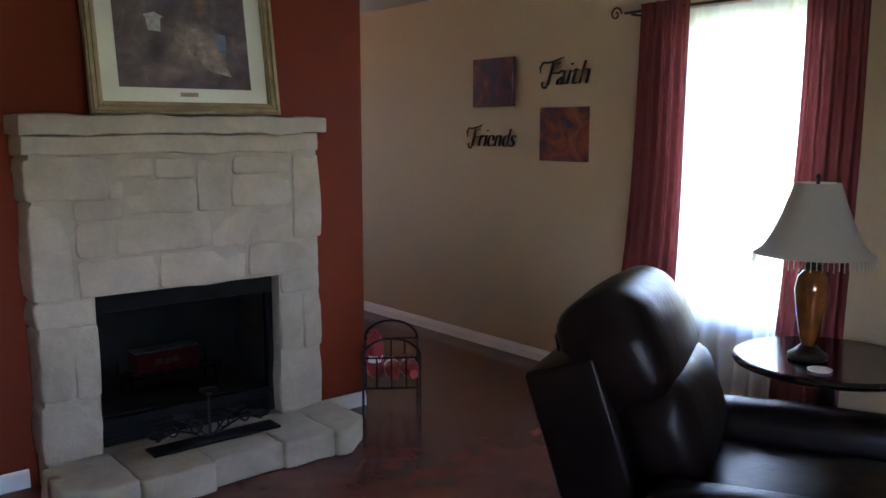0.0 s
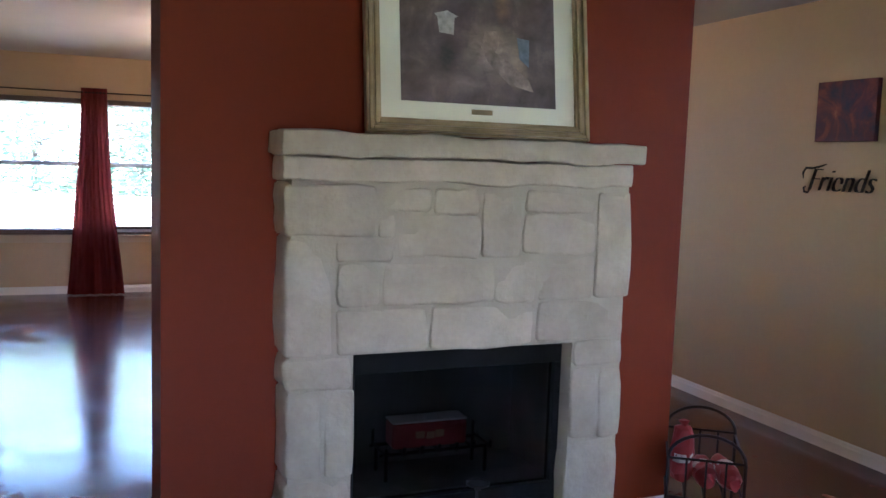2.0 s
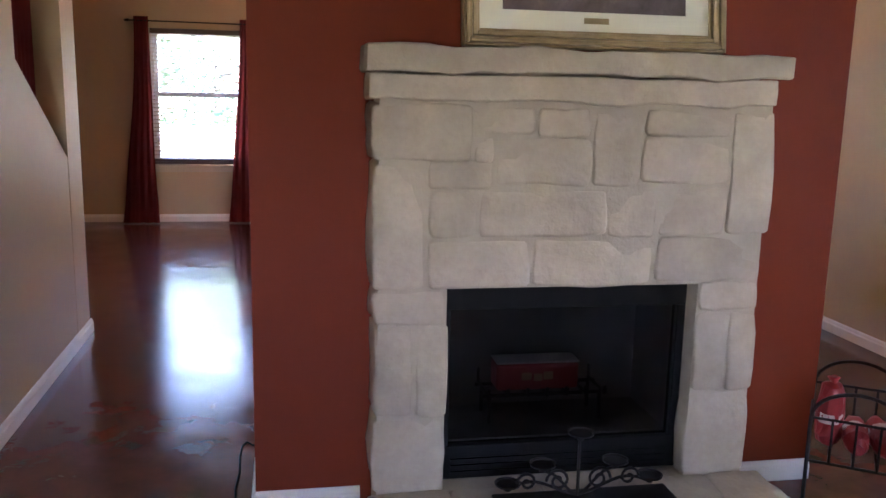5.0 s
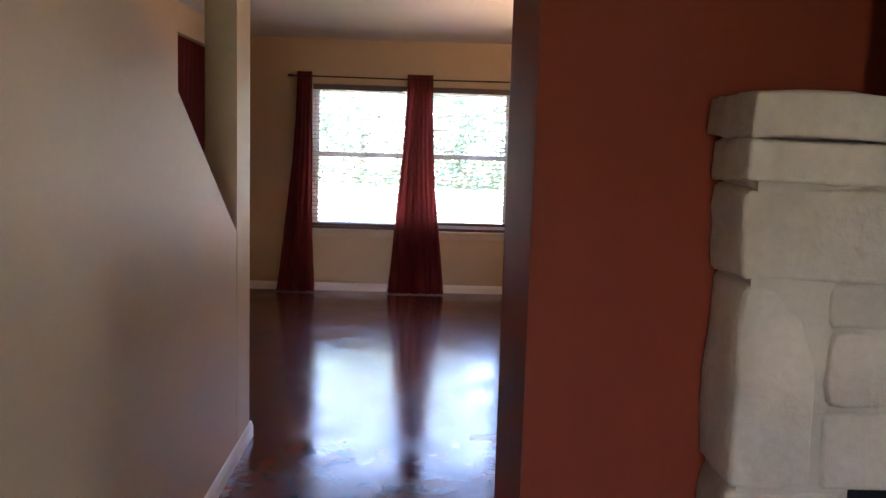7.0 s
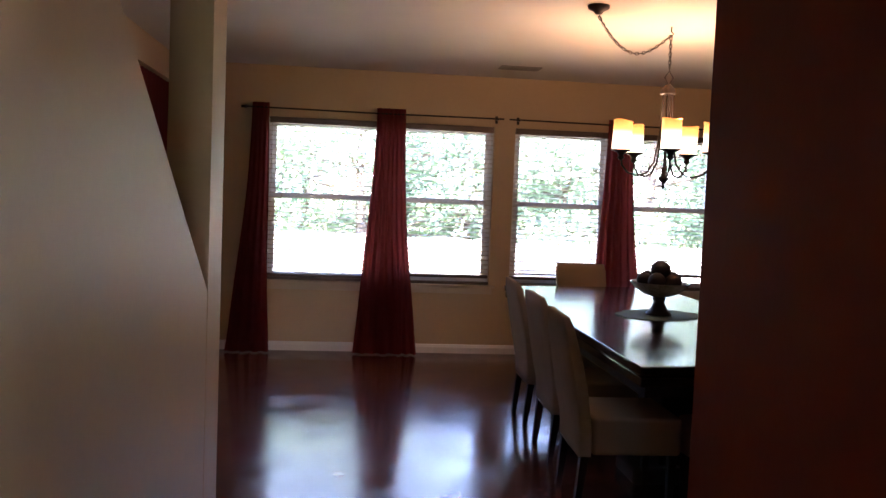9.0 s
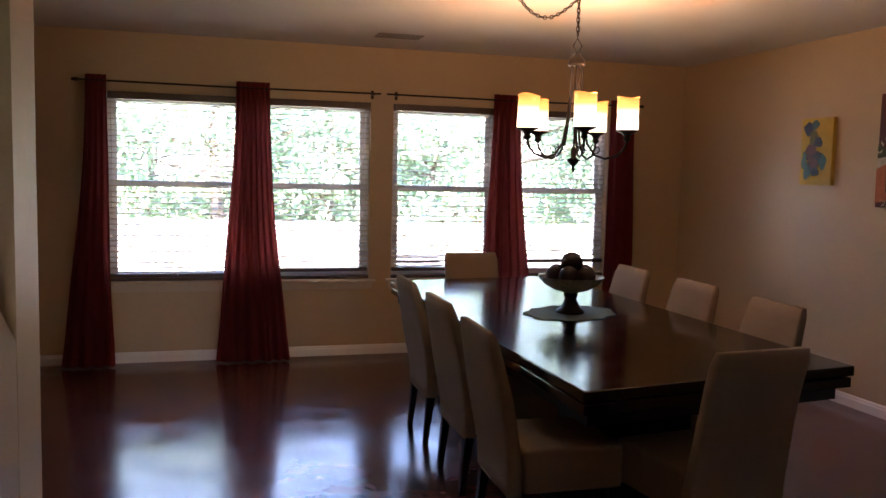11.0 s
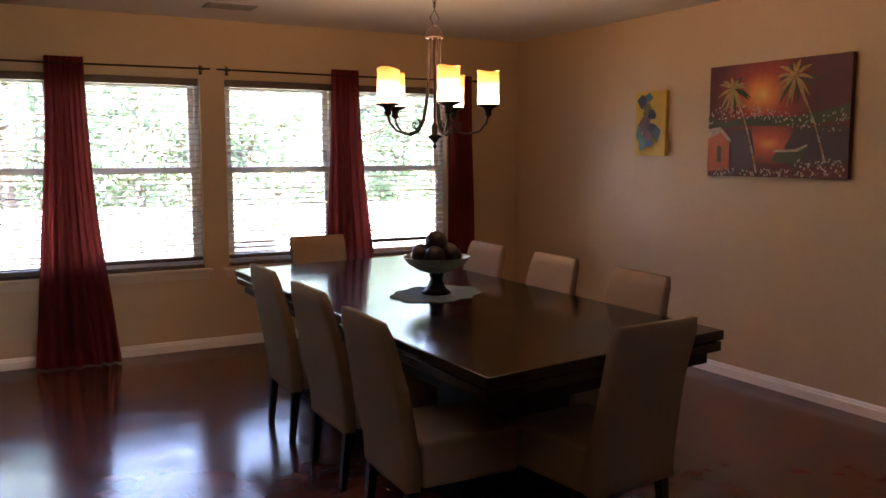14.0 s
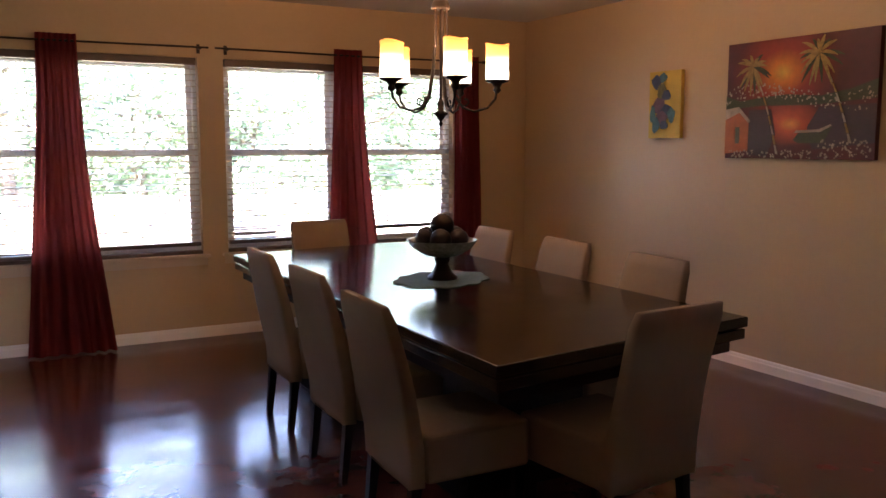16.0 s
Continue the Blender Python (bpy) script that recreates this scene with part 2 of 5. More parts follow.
def wall_with_holes(axis, u0, u1, w0, w1, holes):
    """A wall along x ('x') or y ('y') between u0 and u1, from w0 to w1 through its thickness; holes are (u, u, z, z)."""
    bm = bmesh.new()

    def piece(a, b, z0, z1):
        if b - a < 1e-4 or z1 - z0 < 1e-4:
            return
        if axis == "x":
            box(bm, a, w0, z0, b, w1, z1)
        else:
            box(bm, w0, a, z0, w1, b, z1)
    cur = u0
    for a, b, z0, z1 in sorted(holes):
        piece(cur, a, 0, CEIL)
        piece(a, b, 0, z0)
        piece(a, b, z1, CEIL)
        cur = b
    piece(cur, u1, 0, CEIL)
    return bm


structure("wall_north", wall_with_holes("x", X_LEFT - W, X_RIGHT + W, Y_WIN, Y_WIN + W, [(a, b, WIN_Z0, WIN_Z1) for a, b in WINDOWS]), wall_paint, "beige painted dining room wall with four tall windows", "wall")
LIV_WIN = (-2.0, -1.12, 0.55, 2.30)
structure("wall_east", wall_with_holes("y", Y_BACK, Y_WIN, X_RIGHT, X_RIGHT + W, [LIV_WIN]), wall_paint, "long beige painted wall with one window", "wall")
NICHE = (5.06, 6.95, 1.35, 2.43)
structure("wall_west", wall_with_holes("y", Y_BACK, Y_WIN, X_LEFT - W, X_LEFT, [NICHE]), wall_paint, "beige painted wall with a curtained high window", "wall")
# the window hole here is added, to let fill light in
structure("wall_south", wall_with_holes("x", X_LEFT - W, X_RIGHT + W, Y_BACK - W, Y_BACK, [(-0.3, 0.9, 0.9, 2.0)]), wall_paint, "plain beige painted wall with one added, unseen window opening", "wall")
# unseen slab, added so that no direct sun enters the south opening
structure("porch_roof", boxes((X_LEFT - W, Y_BACK - W - 2.6, 2.45, X_RIGHT + W, Y_BACK - W, 2.60)), ceiling_paint, "plain unseen slab added to keep sun out of the south window", "roof")

# stair wall: its top slopes down towards a full-height post
bm = bmesh.new()
prof = [(Y_BACK, 0), (2.25, 0), (2.25, 1.150), (1.20, 1.792), (-0.235, CEIL), (Y_BACK, CEIL)]
lo = [bm.verts.new((STAIR_X - STAIR_T, y, z)) for y, z in prof]
hi = [bm.verts.new((STAIR_X, y, z)) for y, z in prof]
bm.faces.new(lo)
bm.faces.new(hi[::-1])
for i in range(len(prof)):
    j = (i + 1) % len(prof)
    bm.faces.new((lo[j], lo[i], hi[i], hi[j]))
bmesh.ops.recalc_face_normals(bm, faces=bm.faces)
structure("wall_stair", bm, wall_paint, "beige painted stair wall with a sloping open top edge", "wall")
structure("wall_stair_post", boxes((STAIR_X - STAIR_T - 0.01, 2.25, 0, STAIR_X + 0.002, 2.57, CEIL)), wall_paint, "beige painted full-height post ending the stair wall", "wall")

structure("wall_fireplace", wall_with_holes("x", RED_X0, RED_X1, 0, RED_T, [(1.385, 2.355, 0.14, 0.90)]), red_paint, "freestanding terracotta painted fireplace wall", "wall")


def baseboard(name, x0, y0, x1, y1, nx, ny):
    """A moulded skirting between two points of the wall's face; (nx, ny) points into the room."""
    d = Vector((x1 - x0, y1 - y0))
    bm = bmesh.new()
    prof = [(0, 0), (0.016, 0), (0.016, 0.058), (0.011, 0.066), (0.009, 0.077), (0.004, 0.085), (0, 0.087)]
    a = [bm.verts.new((x0 + nx * p, y0 + ny * p, z)) for p, z in prof]
    b = [bm.verts.new((x1 + nx * p, y1 + ny * p, z)) for p, z in prof]
    for i in range(len(prof)):
        j = (i + 1) % len(prof)
        bm.faces.new((a[i], a[j], b[j], b[i]))
    bm.faces.new(a[::-1])
    bm.faces.new(b)
    bmesh.ops.recalc_face_normals(bm, faces=bm.faces)
    return structure(name, bm, trim_white, "white painted moulded baseboard", "baseboard")


baseboard("baseboard_north", X_LEFT, Y_WIN, X_RIGHT, Y_WIN, 0, -1)
baseboard("baseboard_east", X_RIGHT, Y_BACK, X_RIGHT, Y_WIN - 0.017, -1, 0)
baseboard("baseboard_west", X_LEFT, Y_BACK, X_LEFT, Y_WIN - 0.017, 1, 0)
baseboard("baseboard_stair", STAIR_X + 0.002, Y_BACK, STAIR_X + 0.002, 2.60, 1, 0)
baseboard("baseboard_fireplace_end", RED_X0, RED_T, RED_X0, 0, -1, 0)
baseboard("baseboard_fireplace_left", RED_X0, 0, 1.11, 0, 0, -1)
baseboard("baseboard_fireplace_right", 2.60, 0, RED_X1, 0, 0, -1)

# ---------------------------------------------------------------- windows


def sash(parent, name, x0, x1, z0, z1, y, label):
    s = 0.042
    fr = part(name, boxes((x0, y, z0, x0 + s, y + 0.035, z1), (x1 - s, y, z0, x1, y + 0.035, z1), (x0 + s, y, z0, x1 - s, y + 0.035, z0 + s), (x0 + s, y, z1 - s, x1 - s, y + 0.035, z1), bevel=0.004), vinyl, parent, label)
    g = part("pane", boxes((x0 + s, y + 0.014, z0 + s, x1 - s, y + 0.020, z1 - s)), pane_glass, fr)
    g.visible_shadow = False
    return fr


SLAT = None


def dining_window(n, x0, x1, blind_low):
    global SLAT
    win = empty("window_%d" % n, label="white double-hung window with open blinds and a cream sill", category="window", kind="structure")
    y = Y_WIN + 0.075
    zm = 1.47
    part("window_frame", boxes((x0, y, WIN_Z0, x0 + 0.03, y + 0.085, WIN_Z1), (x1 - 0.03, y, WIN_Z0, x1, y + 0.085, WIN_Z1), (x0 + 0.03, y, WIN_Z1 - 0.03, x1 - 0.03, y + 0.085, WIN_Z1), (x0 + 0.03, y, WIN_Z0, x1 - 0.03, y + 0.085, WIN_Z0 + 0.03), bevel=0.003), vinyl, win)
    sash(win, "lower_sash", x0 + 0.031, x1 - 0.031, WIN_Z0 + 0.031, zm + 0.02, y + 0.006, "white lower sash")
    sash(win, "upper_sash", x0 + 0.031, x1 - 0.031, zm - 0.02, WIN_Z1 - 0.031, y + 0.044, "white upper sash")
    part("window_sill", boxes((x0 - 0.05, Y_WIN - 0.045, WIN_Z0 - 0.022, x1 + 0.05, Y_WIN + 0.073, WIN_Z0 + 0.002), bevel=0.005), sill_paint, win, "cream painted sill")
    part("apron", boxes((x0 - 0.03, Y_WIN - 0.014, WIN_Z0 - 0.085, x1 + 0.03, Y_WIN + 0.001, WIN_Z0 - 0.0225), bevel=0.003), sill_paint, win)
    blind = tagged(empty("window_blind"), "open white horizontal slat blind with cords", "blind")
    xa, xb = x0 + 0.012, x1 - 0.012
    yb = Y_WIN + 0.038
    part("head_rail", boxes((xa, yb - 0.030, WIN_Z1 - 0.058, xb, yb + 0.030, WIN_Z1 - 0.002), bevel=0.003), rail_mat, blind, "brown head rail, darkened as if backlit")
    part("bottom_rail", boxes((xa, yb - 0.028, blind_low, xb, yb + 0.028, blind_low + 0.030), bevel=0.004), rail_mat, blind, "brown bottom rail, darkened as if backlit")
    # added dark strip: the shade on the lower window frame
    part("sill_stop", boxes((x0 + 0.001, Y_WIN + 0.012, WIN_Z0 + 0.0025, x1 - 0.001, Y_WIN + 0.072, WIN_Z0 + 0.030), bevel=0.003), rail_mat, win, "dark strip standing in for shade on the lower frame")
    z = WIN_Z1 - 0.09
    if SLAT is None:
        bm = bmesh.new()
        q = [(-0.025, 0.000), (-0.012, 0.004), (0.0, 0.005), (0.012, 0.004), (0.025, 0.000)]
        a = [[bm.verts.new((sx, py, pz + dz)) for py, pz in q] for sx in (-0.5, 0.5) for dz in (0, 0.0028)]
        for i in range(4):
            bm.faces.new((a[0][i], a[0][i + 1], a[2][i + 1], a[2][i]))
            bm.faces.new((a[1][i], a[3][i], a[3][i + 1], a[1][i + 1]))
        for i in (0, 4):
            bm.faces.new((a[0][i], a[2][i], a[3][i], a[1][i]))
        bmesh.ops.recalc_face_normals(bm, faces=bm.faces)
        SLAT = bpy.data.meshes.new("slat")
        bm.to_mesh(SLAT)
        bm.free()
        SLAT.materials.append(blind_mat.m)
    rnd = random.Random(n)
    while z > blind_low + 0.04:
        s = new("slat", SLAT)
        s.parent = blind
        s.matrix_basis = pose((xa + xb) / 2, yb, z, 4 + rnd.uniform(-1.5, 1.5), rnd.uniform(-0.12, 0.12), 0) @ Matrix.Diagonal((xb - xa, 1, 1, 1))
        z -= 0.0445
    for f in (0.12, 0.5, 0.88):
        xc = xa + (xb - xa) * f
        bm = bmesh.new()
        for dy in (-0.027, 0.027):
            tube(bm, [(xc, yb + dy, WIN_Z1 - 0.06), (xc, yb + dy, blind_low + 0.01)], 0.0014, 5)
        part("ladder_cord", bm, blind_mat, blind)
    bm = tube(bmesh.new(), [(xb - 0.16, yb - 0.034, WIN_Z1 - 0.05), (xb - 0.158, yb - 0.036, 1.5), (xb - 0.16, yb - 0.034, 1.12)], 0.0022, 5)
    cord = part("pull_cord", bm, blind_mat, blind)
    part("tassel", lathe([(0.003, 0.03), (0.007, 0.012), (0.006, 0.0), (0.002, -0.01)][::-1], 8, Matrix.Translation((xb - 0.16, yb - 0.034, 1.1))), leg_wood, cord, "dark wooden tassel")


for i, ((a, b), low) in enumerate(zip(WINDOWS, (0.700, 0.735, 0.735, 0.80)), 1):
    dining_window(i, a, b, low)


# ---------------------------------------------------------------- curtains


def curtain(name, x_top, x_bot, z_top, z_bot, y, folds, label, m=None, amp=0.03, mat=None, seed=0, puddle=0.06, flare=1.6):
    """A pleated hanging panel; its width goes from x_top to x_bot."""
    bm = bmesh.new()
    nx, nz = folds * 10, 26
    rnd = random.Random(seed)
    ph = [rnd.uniform(-0.5, 0.5) for _ in range(folds + 1)]
    grid = []
    for j in range(nz + 1):
        f = j / nz
        z = z_top + (z_bot - z_top) * f
        k = f ** flare
        a, b = x_top[0] + (x_bot[0] - x_top[0]) * k, x_top[1] + (x_bot[1] - x_top[1]) * k
        row = []
        for i in range(nx + 1):
            s = i / nx
            w = 0.5 * math.sin(s * math.pi * 2 * folds + ph[int(s * folds)] * 0.4 * f) + 0.18 * math.sin(s * 17 + f * 5 + seed)
            am = amp * (0.8 + 0.9 * f)
            yy = y + am * w - 0.02 * f - (puddle * max(0, f - 0.93) / 0.07)
            row.append(bm.verts.new((a + (b - a) * s + 0.012 * math.sin(f * 7 + seed) * f, yy, z)))
        grid.append(row)
    for j in range(nz):
        for i in range(nx):
            bm.faces.new((grid[j][i], grid[j][i + 1], grid[j + 1][i + 1], grid[j + 1][i]))
    if m is not None:
        bm.transform(m)
    return tagged(put(bm, name, mat or curtain_mat, smooth=True), label, "curtain")


CY = Y_WIN - 0.085
LBL = "floor-length maroon curtain panel gathered on a dark rod"
for k, (ta, tb, ba, bb, fo) in enumerate([(-0.80, -0.645, -1.0, -0.60, 4), (0.345, 0.50, 0.17, 0.60, 4), (0.50, 0.615, 0.56, 0.78, 3), (2.575, 2.83, 2.42, 3.02, 5), (3.72, 3.97, 3.68, 4.0, 4)]):
    tagged(curtain("curtain", (ta, tb), (ba, bb), 2.315, 0.012, CY, fo, LBL, seed=k), group="dining curtains")


def curtain_rod(x0, x1, y, z, ends):
    rod = empty("curtain_rod", label="thin dark bronze curtain rod with brackets", category="curtain rod")
    part("rod", tube(bmesh.new(), [(x0, y, z), ((x0 + x1) / 2, y, z - 0.006), (x1, y, z)], 0.008, 8), bronze, rod)
    for x in ends:
        part("finial", lathe([(0.008, -0.03), (0.013, -0.022), (0.013, 0.0), (0.017, 0.012), (0.008, 0.03)], 10, pose(x, y, z, 0, 90, 0)), bronze, rod)
    for x in (x0 + 0.1, x1 - 0.06):
        part("bracket", boxes((x - 0.008, y, z - 0.012, x + 0.008, Y_WIN + 0.002, z - 0.004), (x - 0.012, Y_WIN - 0.006, z - 0.04, x + 0.012, Y_WIN + 0.002, z + 0.03)), bronze, rod)
    return rod


curtain_rod(-0.86, 1.55, CY, 2.27, (-0.87,))
curtain_rod(1.60, 4.02, CY, 2.27, (4.03,))

# curtained high window on the west wall
# unseen panel, added so the sky doesn't shine through the curtain
structure("wall_niche_back", boxes((X_LEFT - W - 0.03, NICHE[0] - 0.1, NICHE[2] - 0.1, X_LEFT - W + 0.001, NICHE[1] + 0.1, NICHE[3] + 0.1)), wall_paint, "unseen panel added to keep sky light off the drawn curtain", "wall")
bm = curtain("curtain", (-NICHE[1], -NICHE[0]), (-NICHE[1], -NICHE[0]), NICHE[3] - 0.004, NICHE[2] + 0.006, 0, 14, "maroon curtain drawn across the high window", m=pose(X_LEFT - 0.05, 0, 0, 0, 0, -90), amp=0.022, seed=9, puddle=0.0)
structure("window_5", boxes((X_LEFT - W, NICHE[0], NICHE[2] - 0.001, X_LEFT + 0.04, NICHE[1], NICHE[2] + 0.003), (X_LEFT - 0.0005, NICHE[0] - 0.04, NICHE[2] - 0.022, X_LEFT + 0.04, NICHE[1] + 0.04, NICHE[2] + 0.002)), trim_white, "white painted sill under the drawn curtain", "window sill")

# ---------------------------------------------------------------- dining table and chairs
TX0, TX1, TY0, TY1, TZ = 1.435, 2.84, 2.885, 6.24, 0.788
TC = Vector(((TX0 + TX1) / 2, (TY0 + TY1) / 2, 0))
table = empty("dining_table", pose(TC.x, TC.y, 0), label="large rectangular espresso-stained wooden dining table with glossy top", category="table")


def skewed(bm):
    """The top's ends run slightly aslant."""
    for v in bm.verts:
        v.co.y += 0.13 * v.co.x
    return bm


hw, hl = (TX1 - TX0) / 2, (TY1 - TY0) / 2
part("tabletop", skewed(boxes((-hw, -hl, TZ - 0.045, hw, hl, TZ), bevel=0.006)), dark_wood, table, "glossy espresso tabletop")
part("lower_leaf", skewed(boxes((-hw + 0.008, -hl + 0.008, TZ - 0.098, hw - 0.008, hl - 0.008, TZ - 0.053), bevel=0.005)), dark_wood, table)
part("apron", skewed(boxes((-hw + 0.05, -hl + 0.06, TZ - 0.16, hw - 0.05, -hl + 0.09, TZ - 0.0985), (-hw + 0.05, hl - 0.09, TZ - 0.16, hw - 0.05, hl - 0.06, TZ - 0.0985),
                    (-hw + 0.05, -hl + 0.09, TZ - 0.16, -hw + 0.08, hl - 0.09, TZ - 0.0985), (hw - 0.08, -hl + 0.09, TZ - 0.16, hw - 0.05, hl - 0.09, TZ - 0.0985))), leg_wood, table)
for s in (-1, 1):
    yy = s * (hl - 0.75)
    part("pedestal", boxes((-0.30, yy - 0.11, 0.09, 0.30, yy + 0.11, TZ - 0.16), (-0.36, yy - 0.14, TZ - 0.19, 0.36, yy + 0.14, TZ - 0.099), bevel=0.008), leg_wood, table)
    part("foot", boxes((-0.46, yy - 0.16, 0.0, 0.46, yy + 0.16, 0.09), bevel=0.015), leg_wood, table)
part("stretcher", boxes((-0.06, -hl + 0.86, 0.16, 0.06, hl - 0.86, 0.30), bevel=0.006), leg_wood, table)


def make_chair(m):
    """A slipcovered chair that faces +x, its base at the origin."""
    ch = empty("dining_chair", m, label="armless dining chair with beige fabric slipcover and dark wooden legs", category="chair", group="chairs round the dining table")
    bm = bmesh.new()
    w, th = 0.232, 0.075
    nz, ny = 12, 10
    sec = []
    for j in range(nz + 1):
        f = j / nz
        z = 0.285 + (0.962 - 0.285) * f
        lean = -0.225 - 0.145 * max(0, f - 0.15) ** 1.15
        ww = w * (1.0 + 0.02 * math.sin(f * 5)) - (0.012 * max(0, (f - 0.95) / 0.05))
        tt = th * (1 - 0.25 * f) - (0.018 * max(0, (f - 0.95) / 0.05))
        ring = []
        for k in range(28):
            a = 2 * math.pi * k / 28
            c, s_ = math.cos(a), math.sin(a)
            e = 0.28
            px = math.copysign(abs(c) ** e, c) * tt / 2
            py = math.copysign(abs(s_) ** e, s_) * ww
            px += 0.006 * math.sin(py * 9 + f * 6)
            if j == 0:
                z2 = z + 0.006 * math.sin(k * 1.3)
            else:
                z2 = z
            ring.append(bm.verts.new((lean + px - 0.02, py, z2)))
        sec.append(ring)
    for a, b in zip(sec, sec[1:]):
        for k in range(28):
            bm.faces.new((a[k], a[(k + 1) % 28], b[(k + 1) % 28], b[k]))
    bm.faces.new(sec[0][::-1])
    bm.faces.new(sec[-1])
    part("backrest", bm, slip_mat, ch, "beige slipcovered back", smooth=True)
    bm = box(bmesh.new(), -0.215, -0.228, 0.285, 0.235, 0.228, 0.475, bevel=0.02, seg=3)
    part("seat", bm, slip_mat, ch, "beige slipcovered seat with short skirt", smooth=False)
    for lx, ly in ((-0.245, -0.19), (-0.245, 0.19), (0.20, -0.19), (0.20, 0.19)):
        bm = bmesh.new()
        r0 = [bm.verts.new((lx + sx * 0.015 - (0.03 if lx < 0 else 0), ly + sy * 0.015, 0)) for sx, sy in ((-1, -1), (1, -1), (1, 1), (-1, 1))]
        r1 = [bm.verts.new((lx + sx * 0.021, ly + sy * 0.021, 0.288)) for sx, sy in ((-1, -1), (1, -1), (1, 1), (-1, 1))]
        for k in range(4):
            bm.faces.new((r0[k], r0[(k + 1) % 4], r1[(k + 1) % 4], r1[k]))
        bm.faces.new(r0[::-1])
        bm.faces.new(r1)
        part("leg", bm, leg_wood, ch, "dark tapered wooden leg")
    return ch


chair = make_chair(pose(1.61, 4.88, 0))
for cx, cy, rz in [(1.59, 4.10, 1), (1.535, 3.30, -1), (2.68, 5.36, 180), (2.67, 4.53, 181), (2.615, 3.70, 179), (2.215, 6.16, -86), (2.035, 2.97, 97)]:
    copy_thing(chair, pose(cx, cy, 0, 0, 0, rz))

# ---------------------------------------------------------------- outside
grass = Mat("sunlit_lawn", (0.20, 0.22, 0.08), 0.9).vary(0.6, 0.25).vary(12, 0.2)
patio_mat = Mat("pale_concrete_patio", (0.50, 0.48, 0.44), 0.85).vary(1.5, 0.08).vary(30, 0.06)
fence_mat = Mat("weathered_fence_wood", (0.27, 0.25, 0.23), 0.85).each(0.12).vary(3, 0.15, stretch=(1, 1, 0.2))
bark = Mat("grey_bark", (0.12, 0.09, 0.07), 0.9).bump(20, 0.6, 0.02)
leaf_mat = sheet_material("green_leaf", (0.055, 0.10, 0.022), (0.32, 0.42, 0.28), 0.5)
leaf_info = leaf_mat.n.new("ShaderNodeNewGeometry")
leaf_mat.base(leaf_mat.ramp(leaf_info.outputs["Random Per Island"], [(0, (0.14, 0.21, 0.15)), (0.6, (0.20, 0.27, 0.20)), (1, (0.30, 0.36, 0.28))]))

bm = bmesh.new()
ys = [-300, Y_BACK - 3, Y_WIN + 0.17, 9.0, 15.0, 24.0, 300]
zs = [-0.2, -0.2, -0.2, -0.25, -1.0, -1.2, -1.2]
rows_ = [[bm.verts.new((x, y, z)) for x in (-300, -8, 12, 300)] for y, z in zip(ys, zs)]
for r0, r1 in zip(rows_, rows_[1:]):
    for k in range(3):
        bm.faces.new((r0[k], r0[k + 1], r1[k + 1], r1[k]))
structure("ground", bm, grass, "sunlit back lawn sloping away from the house", "ground")
structure("patio", boxes((-2.5, Y_WIN + 0.17, -0.3, 5.5, 10.6, -0.14)), patio_mat, "pale sunlit concrete patio slab", "patio")

fence = empty("fence", label="weathered pale wooden privacy fence in full sun", category="fence")
bm = boxes((0, -0.009, -1.15, 0.138, 0.009, 0.70), bevel=0.003)
board = part("board", bm, fence_mat, fence)
rnd = random.Random(4)
for i in range(150):
    b = board if i == 0 else new("board", board.data)
    b.parent = fence
    b.matrix_basis = pose(-8 + i * 0.144, 15.6, rnd.uniform(-0.02, 0.02) + 0.06 * math.sin(i * 0.05), 0, 0, rnd.uniform(-1, 1))
for z in (-0.7, 0.3):
    part("rail", boxes((-8, 15.62, z, 13.6, 15.66, z + 0.09)), fence_mat, fence)


